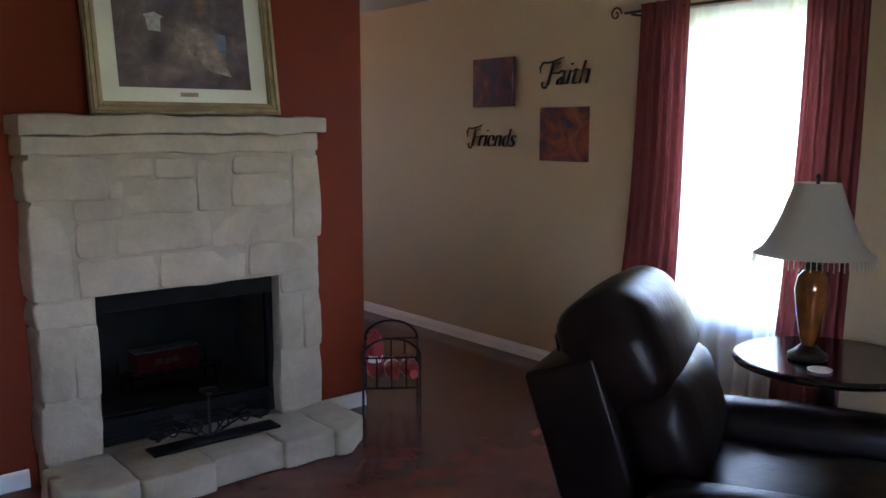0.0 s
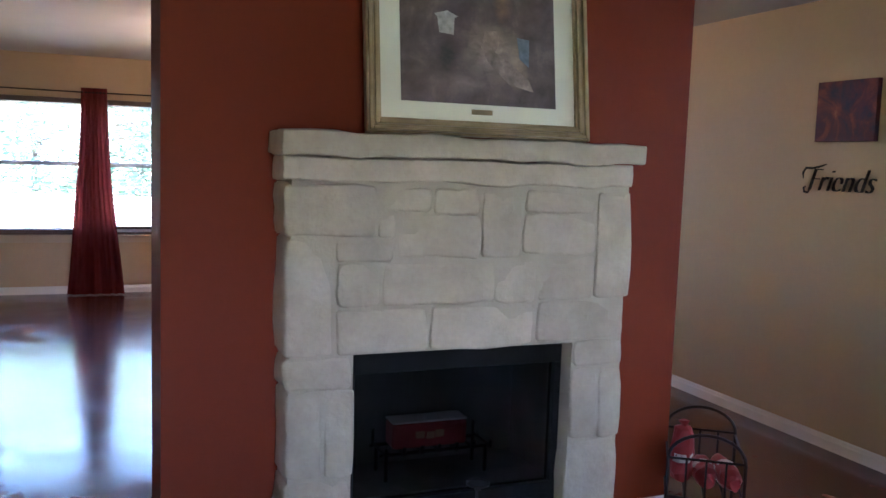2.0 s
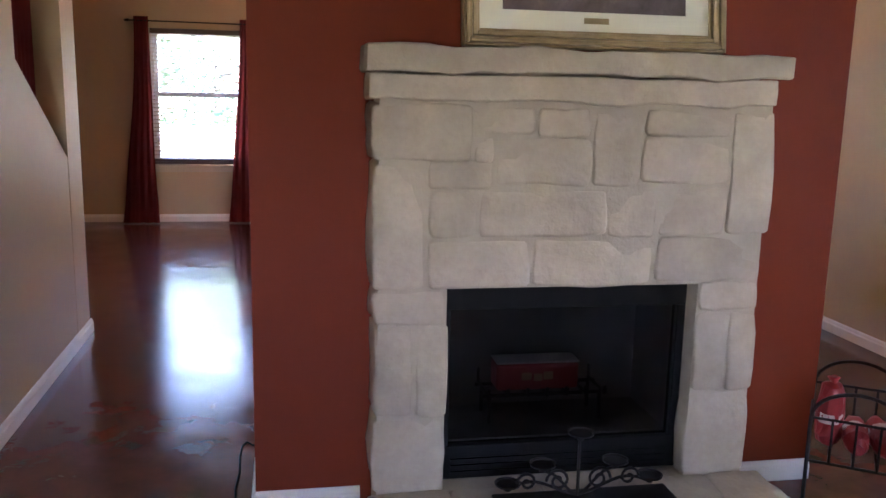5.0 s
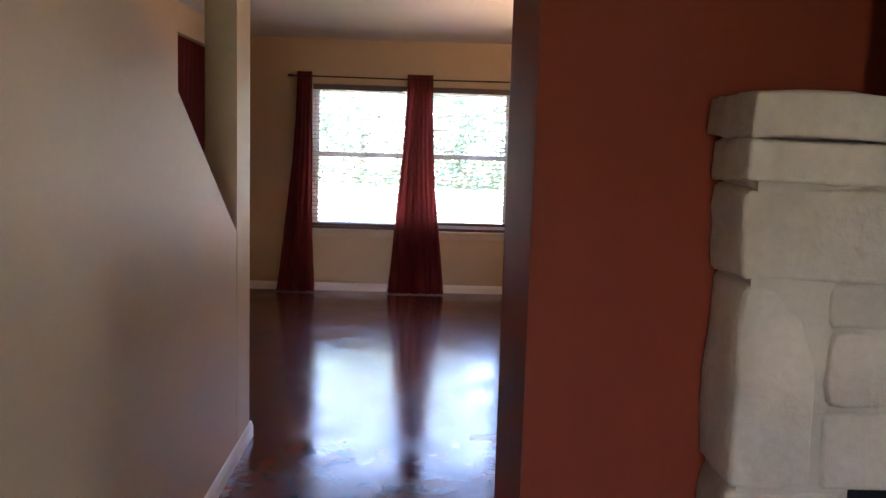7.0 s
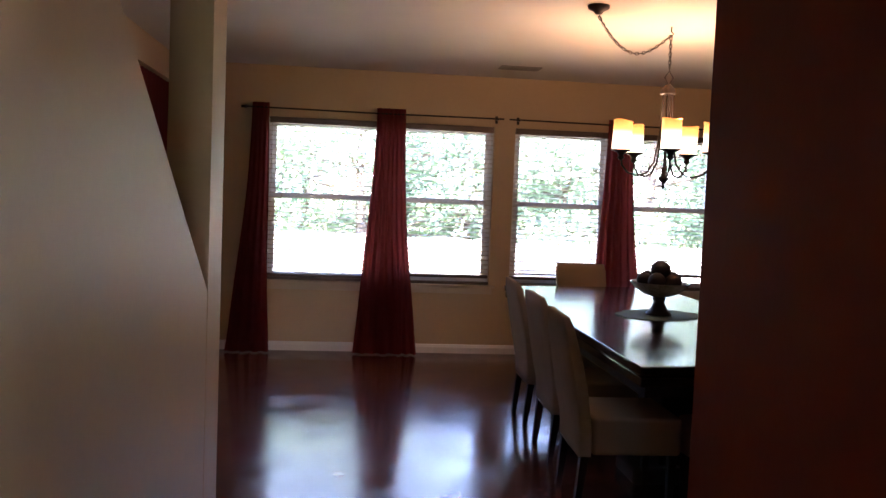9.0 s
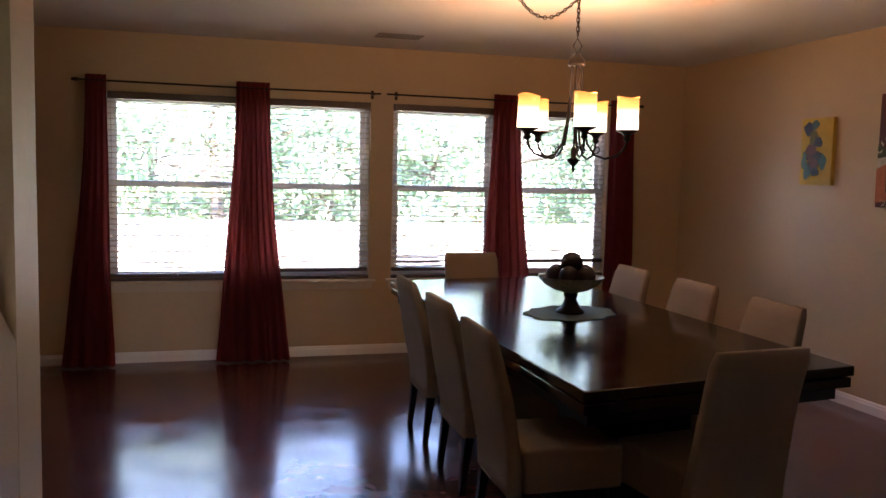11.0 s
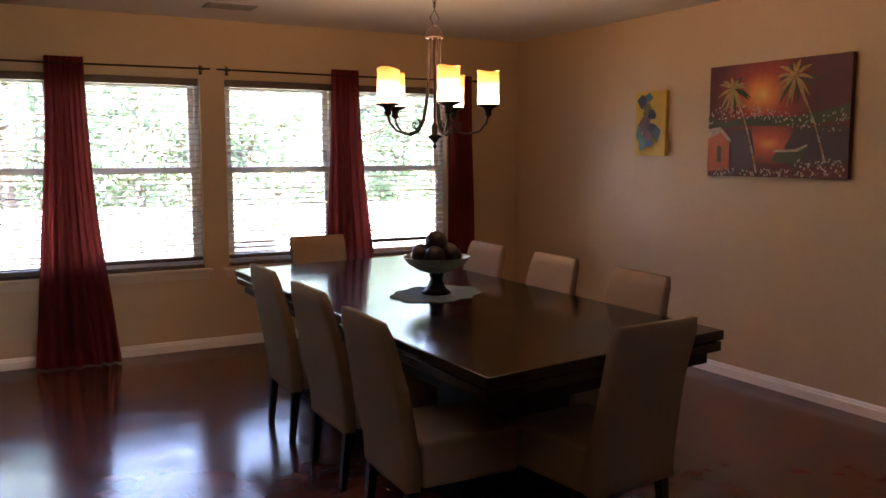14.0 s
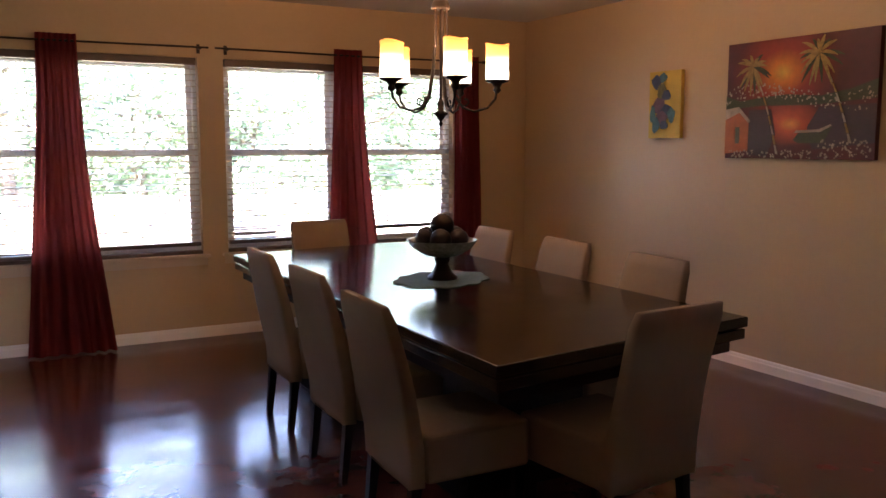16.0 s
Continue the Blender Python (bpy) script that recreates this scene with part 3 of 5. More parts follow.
def make_tree(m, h, r, seed):
    rnd = random.Random(seed)
    tr = empty("tree", m, label="leafy green tree behind the fence", category="tree", group="trees behind the fence")
    bm = bmesh.new()
    tube(bm, [(0, 0, 0), (0.05, 0.02, h * 0.3), (-0.06, 0.05, h * 0.6), (0.02, 0, h * 0.9)], [0.16, 0.13, 0.08, 0.03], 8)
    centres = []
    for k in range(16):
        a, z0 = rnd.uniform(0, 6.28), h * rnd.uniform(0.18, 0.8)
        rr = r * rnd.uniform(0.5, 1.0) * math.sin(math.pi * min(0.95, 0.18 + 0.75 * z0 / h)) 
        e = (rr * math.cos(a), rr * math.sin(a), z0 + rnd.uniform(0.2, 0.7))
        tube(bm, [(0, 0, z0), (e[0] * 0.5, e[1] * 0.5, z0 + 0.15), e], [0.045, 0.03, 0.012], 5)
        centres.append(e)
        centres.append((e[0] * 0.55, e[1] * 0.55, e[2] + 0.2))
    centres += [(rnd.uniform(-0.3, 0.3), rnd.uniform(-0.3, 0.3), h * f) for f in (0.85, 0.95, 1.0)]
    part("trunk", bm, bark, tr, "grey-brown trunk with limbs")
    verts, faces = [], []
    for c in centres:
        cr = r * rnd.uniform(0.25, 0.48)
        for _ in range(135):
            d = Vector((rnd.gauss(0, 1), rnd.gauss(0, 1), rnd.gauss(0, 0.8))).normalized() * cr * rnd.random() ** 0.4
            p = Vector(c) + d
            u = Vector((rnd.gauss(0, 1), rnd.gauss(0, 1), rnd.gauss(0, 1))).normalized()
            v = u.cross(Vector((rnd.gauss(0, 1), rnd.gauss(0, 1), rnd.gauss(0, 1)))).normalized()
            s = rnd.uniform(0.055, 0.135)
            n0 = len(verts)
            verts += [p - u * s, p + v * s * 0.45, p + u * s, p - v * s * 0.45]
            faces.append((n0, n0 + 1, n0 + 2, n0 + 3))
    me = bpy.data.meshes.new("crown")
    me.from_pydata(verts, [], faces)
    me.materials.append(leaf_mat.m)
    cr = new("crown", me)
    cr.parent = tr
    tagged(cr, "sunlit green leaves")
    return tr


kinds = [make_tree(pose(-4.5, 17.6, -1.1), 4.6, 2.0, 1), make_tree(pose(0.4, 18.2, -1.1), 6.2, 2.5, 2), make_tree(pose(5.0, 17.8, -1.1), 3.9, 2.1, 3)]
for k, (x, y, s, kind) in enumerate([(-2.3, 18.6, 1.05, 2), (2.8, 18.0, 0.95, 0), (7.4, 19.0, 1.15, 1), (9.8, 18.0, 1.0, 0), (12.5, 18.6, 1.0, 2), (-7.0, 18.8, 1.1, 1), (-9.5, 18, 1, 0), (1.6, 21, 1.2, 2), (4.6, 21.5, 1.1, 0), (-1.0, 21.5, 1.1, 1), (10.5, 22, 1.2, 2), (15, 20, 1.2, 1)]):
    t = copy_thing(kinds[kind], pose(x, y, -1.1, 0, 0, 70 * k))
    t.scale = (s, s, s)

# ---------------------------------------------------------------- fireplace
FX0, FX1, FY = 1.15, 2.60, -0.185


def stone_bm(x0, x1, y0, y1, z0, z1, seed, bevel=0.014, rough=0.007, cuts=2, wave=0.0, corner=0.0):
    """A rough hewn block with rounded, uneven edges."""
    bm = bmesh.new()
    box(bm, x0, y0, z0, x1, y1, z1, bevel=min(bevel, 0.3 * min(x1 - x0, z1 - z0)), seg=2)
    long_edges = [e for e in bm.edges if e.calc_length() > 0.07]
    bmesh.ops.subdivide_edges(bm, edges=long_edges, cuts=cuts + int(max(x1 - x0, z1 - z0) > 0.5) * 6, use_grid_fill=True)
    cx, cz, hx, hz = (x0 + x1) / 2, (z0 + z1) / 2, (x1 - x0) / 2, (z1 - z0) / 2
    cr = corner * min(0.06, hx, hz)
    tilt = 0.005 * math.sin(seed * 5.3)
    for v in bm.verts:
        px, pz = abs(v.co.x - cx) - (hx - cr), abs(v.co.z - cz) - (hz - cr)
        if corner and px > 0 and pz > 0:
            k = max(px, pz) / math.hypot(px, pz)
            v.co.x = cx + math.copysign(hx - cr + px * k, v.co.x - cx)
            v.co.z = cz + math.copysign(hz - cr + pz * k, v.co.z - cz)
        if corner and v.co.y < (y0 + y1) / 2:
            v.co.y += tilt * (v.co.x - cx) / hx + 0.004 * (v.co.z - cz) / hz
    off = Vector((seed * 3.17, seed * 1.31, seed * 2.03))
    for v in bm.verts:
        n = noise.noise_vector(v.co * 7 + off) * rough + noise.noise_vector(v.co * 22 + off) * rough * 0.5
        if corner:
            n.y *= 0.45
        if wave and v.co.z < (z0 + z1) / 2:
            n.z += wave * (noise.noise(Vector((v.co.x * 4.5, seed, 0))) + 0.5 * noise.noise(Vector((v.co.x * 15, seed, 3))) - 0.2)
        v.co += n
    return bm


fireplace = empty("fireplace", pose(0, 0, 0), label="whitewashed rough stone fireplace with thick stone mantel and raised hearth", category="fireplace")
for a, b, c, d in ((FX0 + 0.004, 1.397, 0, 1.56), (2.343, FX1 - 0.018, 0, 1.56), (1.397, 2.343, 0.90, 1.56), (1.397, 2.343, 0, 0.136)):
    part("mortar_bed", boxes((a, FY - 0.006, c, b, -0.001, d)), mortar_mat, fireplace, "whitewashed mortar")
STONES = [
    (1.13, 1.47, 1.35, 1.54), (1.48, 1.69, 1.445, 1.535), (1.70, 1.895, 1.435, 1.53), (1.91, 2.085, 1.265, 1.53), (2.10, 2.42, 1.445, 1.53),
    (2.435, 2.60, 1.09, 1.53), (1.325, 1.545, 1.255, 1.34), (1.56, 1.90, 1.265, 1.43), (1.48, 1.55, 1.35, 1.435), (2.095, 2.425, 1.275, 1.435)]
STONES_LOW = [
    (1.135, 1.315, 0.905, 1.335), (1.325, 1.49, 1.085, 1.245), (1.505, 1.965, 1.085, 1.25), (1.98, 2.15, 1.08, 1.25), (2.165, 2.425, 1.085, 1.265),
    (1.33, 1.69, 0.902, 1.07), (1.705, 2.155, 0.905, 1.07), (2.17, 2.59, 0.915, 1.075), (1.14, 1.395, 0.775, 0.895), (1.145, 1.275, 0.44, 0.765),
    (1.29, 1.40, 0.435, 0.765), (1.14, 1.395, 0.15, 0.425), (2.35, 2.59, 0.80, 0.905), (2.345, 2.475, 0.485, 0.79), (2.485, 2.59, 0.485, 0.785), (2.34, 2.585, 0.15, 0.475)]
for i, (a, b, c, d) in enumerate(STONES + STONES_LOW):
    edge = a < 1.16 or b > 2.57
    rnd = random.Random(i)
    pr = 0.008 + rnd.uniform(0, 0.006)
    part("stone", stone_bm(a - 0.003, b + 0.003, FY - pr, -0.003 if edge else FY + 0.03, c - 0.004, d + 0.004, i + 1, bevel=0.011, rough=0.011, cuts=3, corner=0.4), stone_mat, fireplace, smooth=True)
mantel = part("mantel", stone_bm(1.105, 2.598, -0.272, -0.003, 1.646, 1.727, 40, bevel=0.006, rough=0.013, cuts=9, wave=0.012), stone_mat, fireplace, "thick rough-edged stone mantel shelf", smooth=True)
for k, (a, b) in enumerate(((1.12, 2.575),)):
    part("mantel_support", stone_bm(a, b, -0.232, -0.003, 1.554, 1.641, 50 + k, bevel=0.006, rough=0.011, cuts=8, wave=0.011), stone_mat, fireplace, smooth=True)
for k, (a, b) in enumerate(((1.115, 1.425), (1.424, 1.765), (1.764, 2.135), (2.134, 2.425), (2.424, 2.66))):
    bm = stone_bm(a, b, -0.60 - 0.02 * math.sin(k * 2.1), FY - 0.002, 0.002, 0.142, 60 + k, bevel=0.012, rough=0.010, cuts=4)
    for v in bm.verts:
        if k == 4 and v.co.x > 2.5 and v.co.y < -0.42:
            v.co.y += (v.co.x - 2.5) * 0.75
        if k == 0 and v.co.x < 1.25 and v.co.y < -0.42:
            v.co.y += (1.25 - v.co.x) * 0.8
    part("hearth_stone", bm, stone_mat, fireplace, "cream stone hearth slab", smooth=True)

insert = empty("fireplace_insert", label="black metal fireplace insert with dark glass front", category="fireplace insert")
part("frame", boxes((1.396, -0.11, 0.80, 2.344, -0.06, 0.893), (1.396, -0.11, 0.143, 2.344, -0.06, 0.275), (1.396, -0.11, 0.275, 1.43, -0.06, 0.80), (2.31, -0.11, 0.275, 2.344, -0.06, 0.80), bevel=0.004), soot_metal, insert)
for z in (0.165, 0.19, 0.215):
    part("louvre", boxes((1.44, -0.118, z, 2.30, -0.108, z + 0.010)), soot_metal, insert)
smoked = glass_material("smoked_glass")
smoked.n["Transparent BSDF"].inputs[0].default_value = (0.56, 0.57, 0.57, 1)
smoked.n["Glossy BSDF"].inputs["Roughness"].default_value = 0.10
smoked.n["Glossy BSDF"].inputs["Color"].default_value = (0.6, 0.6, 0.6, 1)
part("glass", boxes((1.43, -0.088, 0.275, 2.31, -0.082, 0.80)), smoked, insert, "dusty dark glass").visible_shadow = False
part("firebox", boxes((1.42, 0.30, 0.15, 2.32, 0.32, 0.89), (1.40, -0.058, 0.15, 1.42, 0.30, 0.89), (2.32, -0.058, 0.15, 2.34, 0.30, 0.89), (1.42, -0.058, 0.15, 2.32, 0.30, 0.28), (1.42, -0.058, 0.87, 2.32, 0.30, 0.89)), firebrick, insert, "sooty grey firebrick lining")
bm = bmesh.new()
for k in range(7):
    x = 1.62 + k * 0.08
    tube(bm, [(x, 0.05, 0.43), (x, 0.05, 0.40), (x, 0.24, 0.40), (x, 0.24, 0.46)], 0.008, 6)
for y in (0.08, 0.22):
    tube(bm, [(1.60, y, 0.395), (2.12, y, 0.395)], 0.008, 6)
    for x in (1.63, 2.09):
        tube(bm, [(x, y, 0.395), (x, y, 0.28)], 0.008, 6)
grate = tagged(put(bm, "log_grate", iron), "black iron log grate inside the firebox", "grate")
red_pack = Mat("red_package", (0.28, 0.02, 0.02), 0.4).vary(12, 0.15)
white_print = Mat("white_print", (0.72, 0.70, 0.68), 0.5)
pack = empty("firelog_package", label="red wrapped firelog package lying on the grate", category="package")
part("wrapper", box(bmesh.new(), 1.66, 0.08, 0.41, 2.0, 0.20, 0.52, bevel=0.015), red_pack, pack)
part("lettering", boxes((1.76, 0.077, 0.455, 1.80, 0.079, 0.485), (1.81, 0.077, 0.45, 1.845, 0.079, 0.48), (1.85, 0.077, 0.455, 1.89, 0.079, 0.487)), gold, pack, "pale printed bars")
part("fold", boxes((1.66, 0.085, 0.5205, 2.0, 0.195, 0.528), bevel=0.002), white_print, pack, "pale folded top seam")

holder = empty("candle_holder", label="black wrought iron scroll candle holder on the hearth", category="candle holder")
part("tray", boxes((1.56, -0.40, 0.146, 2.22, -0.28, 0.160), bevel=0.004), iron, holder)
CUPS = ((1.60, 0.235), (1.725, 0.30), (1.86, 0.41), (1.995, 0.30), (2.13, 0.235))
for x, z in CUPS:
    part("cup", lathe([(0.012, -0.03), (0.015, -0.02), (0.045, -0.008), (0.048, 0.0), (0.044, 0.001), (0.040, -0.005)], 16, Matrix.Translation((x, -0.35, z))), iron, holder)
    s = 1 if x > 1.86 else -1
    d = abs(x - 1.86)
    pts = [(1.86 + s * d * (f ** 0.7), -0.345, 0.17 + (z - 0.2) * f * f + 0.05 * math.sin(f * math.pi) * (d > 0.01)) for f in [i / 12 for i in range(13)]]
    part("arm", tube(bmesh.new(), pts, 0.006, 6), iron, holder)
for s in (-1, 1):
    for c, r in ((0.075, 0.045), (0.19, 0.038)):
        pts = [(1.86 + s * (c + (r - 0.0016 * i) * math.cos(i * 0.42)), -0.35, 0.23 + (r - 0.0016 * i) * math.sin(i * 0.42)) for i in range(22)]
        part("scroll", tube(bmesh.new(), pts, 0.0055, 6), iron, holder)

# framed print leaning on the mantel
picture = empty("framed_picture", pose(1.911, -0.155, 1.733, -8, 0, 0), label="gold framed garden print with cream mat leaning above the mantel", category="picture")
pw, ph = 0.477, 0.80
for nm, s in (("frame_edge", (0.0, 0.010, 0.026)), ("frame_strip", (0.010, 0.024, 0.034)), ("frame_strip", (0.024, 0.034, 0.024)), ("frame_strip", (0.034, 0.050, 0.029)), ("frame_lip", (0.050, 0.060, 0.016))):
    a, b, dpt = s
    part(nm, boxes((-pw + a, -dpt, a, -pw + b, 0.012, ph - a), (pw - b, -dpt, a, pw - a, 0.012, ph - a), (-pw + b, -dpt, a, pw - b, 0.012, b), (-pw + b, -dpt, ph - b, pw - b, 0.012, ph - a), bevel=0.004), gold, picture)
part("mat_board", boxes((-pw + 0.06, -0.004, 0.06, pw - 0.06, 0.006, ph - 0.06)), cream_mat, picture, "cream mat board")
print_mat = Mat("faded_print", (0.1, 0.07, 0.065), 0.6)
pn, pn2 = print_mat.noise(8, 6, 0.6, distort=0.3), print_mat.noise(18, 5, 0.6, distort=0.4, stretch=(1, 1, 1.6))
print_base = print_mat.ramp(pn, [(0.3, (0.055, 0.036, 0.036)), (0.55, (0.125, 0.085, 0.082)), (0.78, (0.24, 0.165, 0.155))])
for cx, cz, sx, sz, col in ((0.05, 0.34, 0.17, 0.13, (0.46, 0.35, 0.28)), (0.16, 0.28, 0.05, 0.10, (0.44, 0.32, 0.22)), (0.14, 0.25, 0.14, 0.06, (0.26, 0.18, 0.14)), (0.10, 0.56, 0.05, 0.12, (0.36, 0.17, 0.08)), (-0.02, 0.60, 0.20, 0.10, (0.10, 0.10, 0.11)), (-0.14, 0.30, 0.09, 0.12, (0.03, 0.03, 0.03)), (-0.06, 0.21, 0.22, 0.05, (0.26, 0.18, 0.18))):
    print_mat.spot = print_mat.ramp(radial(print_mat, cx, cz, sx, sz), [(0.0, (1, 1, 1)), (1.0, (0, 0, 0))])
    lit = print_mat.mix(1.0, print_mat.spot, print_mat.ramp(pn2, [(0.3, (0.2, 0.2, 0.2)), (0.7, (1, 1, 1))]), "MULTIPLY")
    print_base = print_mat.mix(lit, print_base, col)
print_mat.base(print_base)
part("print", boxes((-0.335, -0.006, 0.128, 0.33, -0.0045, ph - 0.125)), print_mat, picture, "mauve and brown garden print")
pale = Mat("pale_paint", (0.38, 0.34, 0.31), 0.7).vary(40, 0.35)
pathc = Mat("path_paint", (0.25, 0.185, 0.155), 0.7).vary(14, 0.45).vary(45, 0.3)
slate = Mat("slate_blue_paint", (0.15, 0.17, 0.22), 0.7).vary(30, 0.4)


def flat_poly(points, depth=0.001):
    """A thin slab from an outline in the local x, z plane, in front of y = 0."""
    bm = bmesh.new()
    f = bm.faces.new([bm.verts.new((x, 0, z)) for x, z in points])
    r = bmesh.ops.extrude_face_region(bm, geom=[f])
    for v in r["geom"]:
        if isinstance(v, bmesh.types.BMVert):
            v.co.y -= depth
    bmesh.ops.recalc_face_normals(bm, faces=bm.faces)
    return bm


def shifted(bm, dy):
    bm.transform(Matrix.Translation((0, dy, 0)))
    return bm


part("gate_post", shifted(flat_poly([(-0.175, 0.40), (-0.115, 0.395), (-0.11, 0.46), (-0.095, 0.468), (-0.14, 0.488), (-0.195, 0.472), (-0.182, 0.46)]), -0.0065), pale, picture)
part("gate_post", shifted(flat_poly([(0.17, 0.32), (0.21, 0.29), (0.215, 0.40), (0.16, 0.405)]), -0.0065), slate, picture)
part("painted_path", shifted(flat_poly([(0.02, 0.42), (0.075, 0.425), (0.085, 0.38), (0.06, 0.34), (0.13, 0.30), (0.21, 0.235), (0.23, 0.19), (0.12, 0.215), (0.03, 0.30), (0.0, 0.36)]), -0.0065), pathc, picture)
part("plaque", boxes((-0.045, -0.0075, 0.088, 0.045, -0.0045, 0.108), bevel=0.001), gold, picture, "small brass plaque")

# ---------------------------------------------------------------- wall art and words
art_cols = [((0.10, 0.025, 0.05), (0.22, 0.05, 0.045), (0.035, 0.025, 0.07)), ((0.20, 0.035, 0.02), (0.36, 0.10, 0.03), (0.05, 0.02, 0.06))]
for k, (y0, y1, z0, z1) in enumerate(((0.30, 0.725, 1.825, 2.175), (-0.405, 0.02, 1.445, 1.81))):
    c = art_cols[k]
    m = Mat("abstract_canvas_%s" % "ab"[k], c[0], 0.6)
    n1 = m.noise(5, 4, 0.6, distort=1.2)
    m.base(m.ramp(n1, [(0.35, c[2]), (0.5, c[0]), (0.65, c[1]), (0.8, (0.5, 0.22, 0.12))])).bump(200, 0.1, 0.001)
    tagged(put(boxes((X_RIGHT - 0.035, y0, z0, X_RIGHT - 0.001, y1, z1), bevel=0.003), "canvas_art", m), ("dark crimson and violet" if k == 0 else "orange and red") + " abstract canvas on the beige wall", "canvas art")


def wall_word(text, y, z, size, stretch):
    cu = bpy.data.curves.new("word", "FONT")
    cu.body, cu.size, cu.shear, cu.extrude, cu.offset = text, size, 0.42, 0.010, -0.006
    tmp = new("tmp_word", cu)
    bpy.context.view_layer.update()
    me = bpy.data.meshes.new_from_object(tmp.evaluated_get(bpy.context.evaluated_depsgraph_get()))
    bpy.data.objects.remove(tmp)
    me.materials.clear()
    me.materials.append(iron.m)
    ob = new("wall_word", me)
    ob.matrix_basis = pose(X_RIGHT - 0.012, y, z, 90, 0, -90) @ Matrix.Diagonal((stretch, 1, 1, 1))
    k = size / 0.235
    for pts in ([(-0.045, 0.085), (-0.052, 0.125), (-0.02, 0.160), (0.05, 0.158), (0.12, 0.168), (0.20, 0.186)], [(0.045, 0.02), (0.015, -0.012), (-0.025, -0.008), (-0.035, 0.022), (-0.012, 0.030)]):
        bm = tube(bmesh.new(), [(x * k, y_ * k, 0.0) for x, y_ in pts], [0.003] + [0.008 * k] * (len(pts) - 2) + [0.004], 6)
        part("flourish", bm, iron, ob, smooth=True)
    return tagged(ob, "black metal cursive word reading %s on the wall" % text, "wall word")


wall_word("Faith", 0.0, 1.955, 0.235, 0.86)
wall_word("Friends", 0.78, 1.53, 0.205, 0.80)

# large tropical canvas, local x along the wall, z up
BW, BH = 1.128, 0.766
sunset = Mat("sunset_canvas", (0.1, 0.01, 0.01), 0.55)


s1 = sunset.ramp(radial(sunset, 0.46, 0.55, 0.42, 0.30), [(0.0, (0.75, 0.45, 0.06)), (0.22, (0.65, 0.20, 0.02)), (0.5, (0.33, 0.035, 0.012)), (1.0, (0.085, 0.010, 0.012))])
s2 = sunset.ramp(radial(sunset, 0.53, 0.22, 0.30, 0.14), [(0.0, (0.75, 0.35, 0.06)), (0.3, (0.50, 0.10, 0.02)), (1.0, (0.0, 0.0, 0.0))])
sunset.base(sunset.mix(1.0, s1, s2, "ADD")).vary(14, 0.2).bump(160, 0.15, 0.001)
big = empty("palm_canvas", pose(X_RIGHT - 0.038, 4.705, 1.440, 0, 0, -90), label="large canvas of palms and hut against a red sunset", category="painting")
part("canvas", boxes((0, 0, 0, BW, 0.036, BH), bevel=0.003), sunset, big)
leafy = Mat("dark_green_paint", (0.045, 0.05, 0.02), 0.6).vary(60, 0.4)
gold_paint = Mat("golden_frond_paint", (0.36, 0.22, 0.06), 0.6).vary(40, 0.4)
cream_paint = Mat("cream_dab_paint", (0.46, 0.37, 0.28), 0.6).vary(30, 0.3)
orange_paint = Mat("orange_hut_paint", (0.42, 0.11, 0.03), 0.6).vary(20, 0.2)
dark_water = Mat("dark_water_paint", (0.045, 0.018, 0.03), 0.5).vary(20, 0.4, stretch=(1, 1, 6))


def on_canvas(name, pts, mat, layer, label=""):
    return part(name, shifted(flat_poly(pts, 0.0012), -0.0015 * layer), mat, big, label)


on_canvas("far_shore", [(0, 0.33), (0.3, 0.345), (0.7, 0.335), (BW, 0.36), (BW, 0.47), (0.95, 0.42), (0.75, 0.39), (0.5, 0.41), (0.3, 0.40), (0.12, 0.38), (0.0, 0.42)], leafy, 1)
on_canvas("water_left", [(0.2, 0.02), (0.36, 0.02), (0.42, 0.16), (0.38, 0.32), (0.2, 0.32)], dark_water, 1)
on_canvas("water_right", [(0.70, 0.06), (BW, 0.1), (BW, 0.33), (0.74, 0.32), (0.66, 0.2)], dark_water, 1)
on_canvas("hut_wall", [(0.0, 0.03), (0.20, 0.05), (0.20, 0.25), (0.12, 0.33), (0.0, 0.26)], orange_paint, 2)
on_canvas("hut_roof", [(0.0, 0.26), (0.0, 0.33), (0.115, 0.345), (0.215, 0.25), (0.20, 0.235), (0.12, 0.305)], cream_paint, 3)
on_canvas("hut_door", [(0.09, 0.10), (0.125, 0.10), (0.125, 0.21), (0.09, 0.21)], leafy, 3)
on_canvas("boat", [(0.56, 0.12), (0.60, 0.10), (0.78, 0.10), (0.84, 0.20), (0.80, 0.20), (0.76, 0.165), (0.60, 0.165)], leafy, 2)
on_canvas("boat_rim", [(0.57, 0.165), (0.76, 0.168), (0.84, 0.205), (0.83, 0.215), (0.75, 0.185), (0.58, 0.18)], cream_paint, 3)


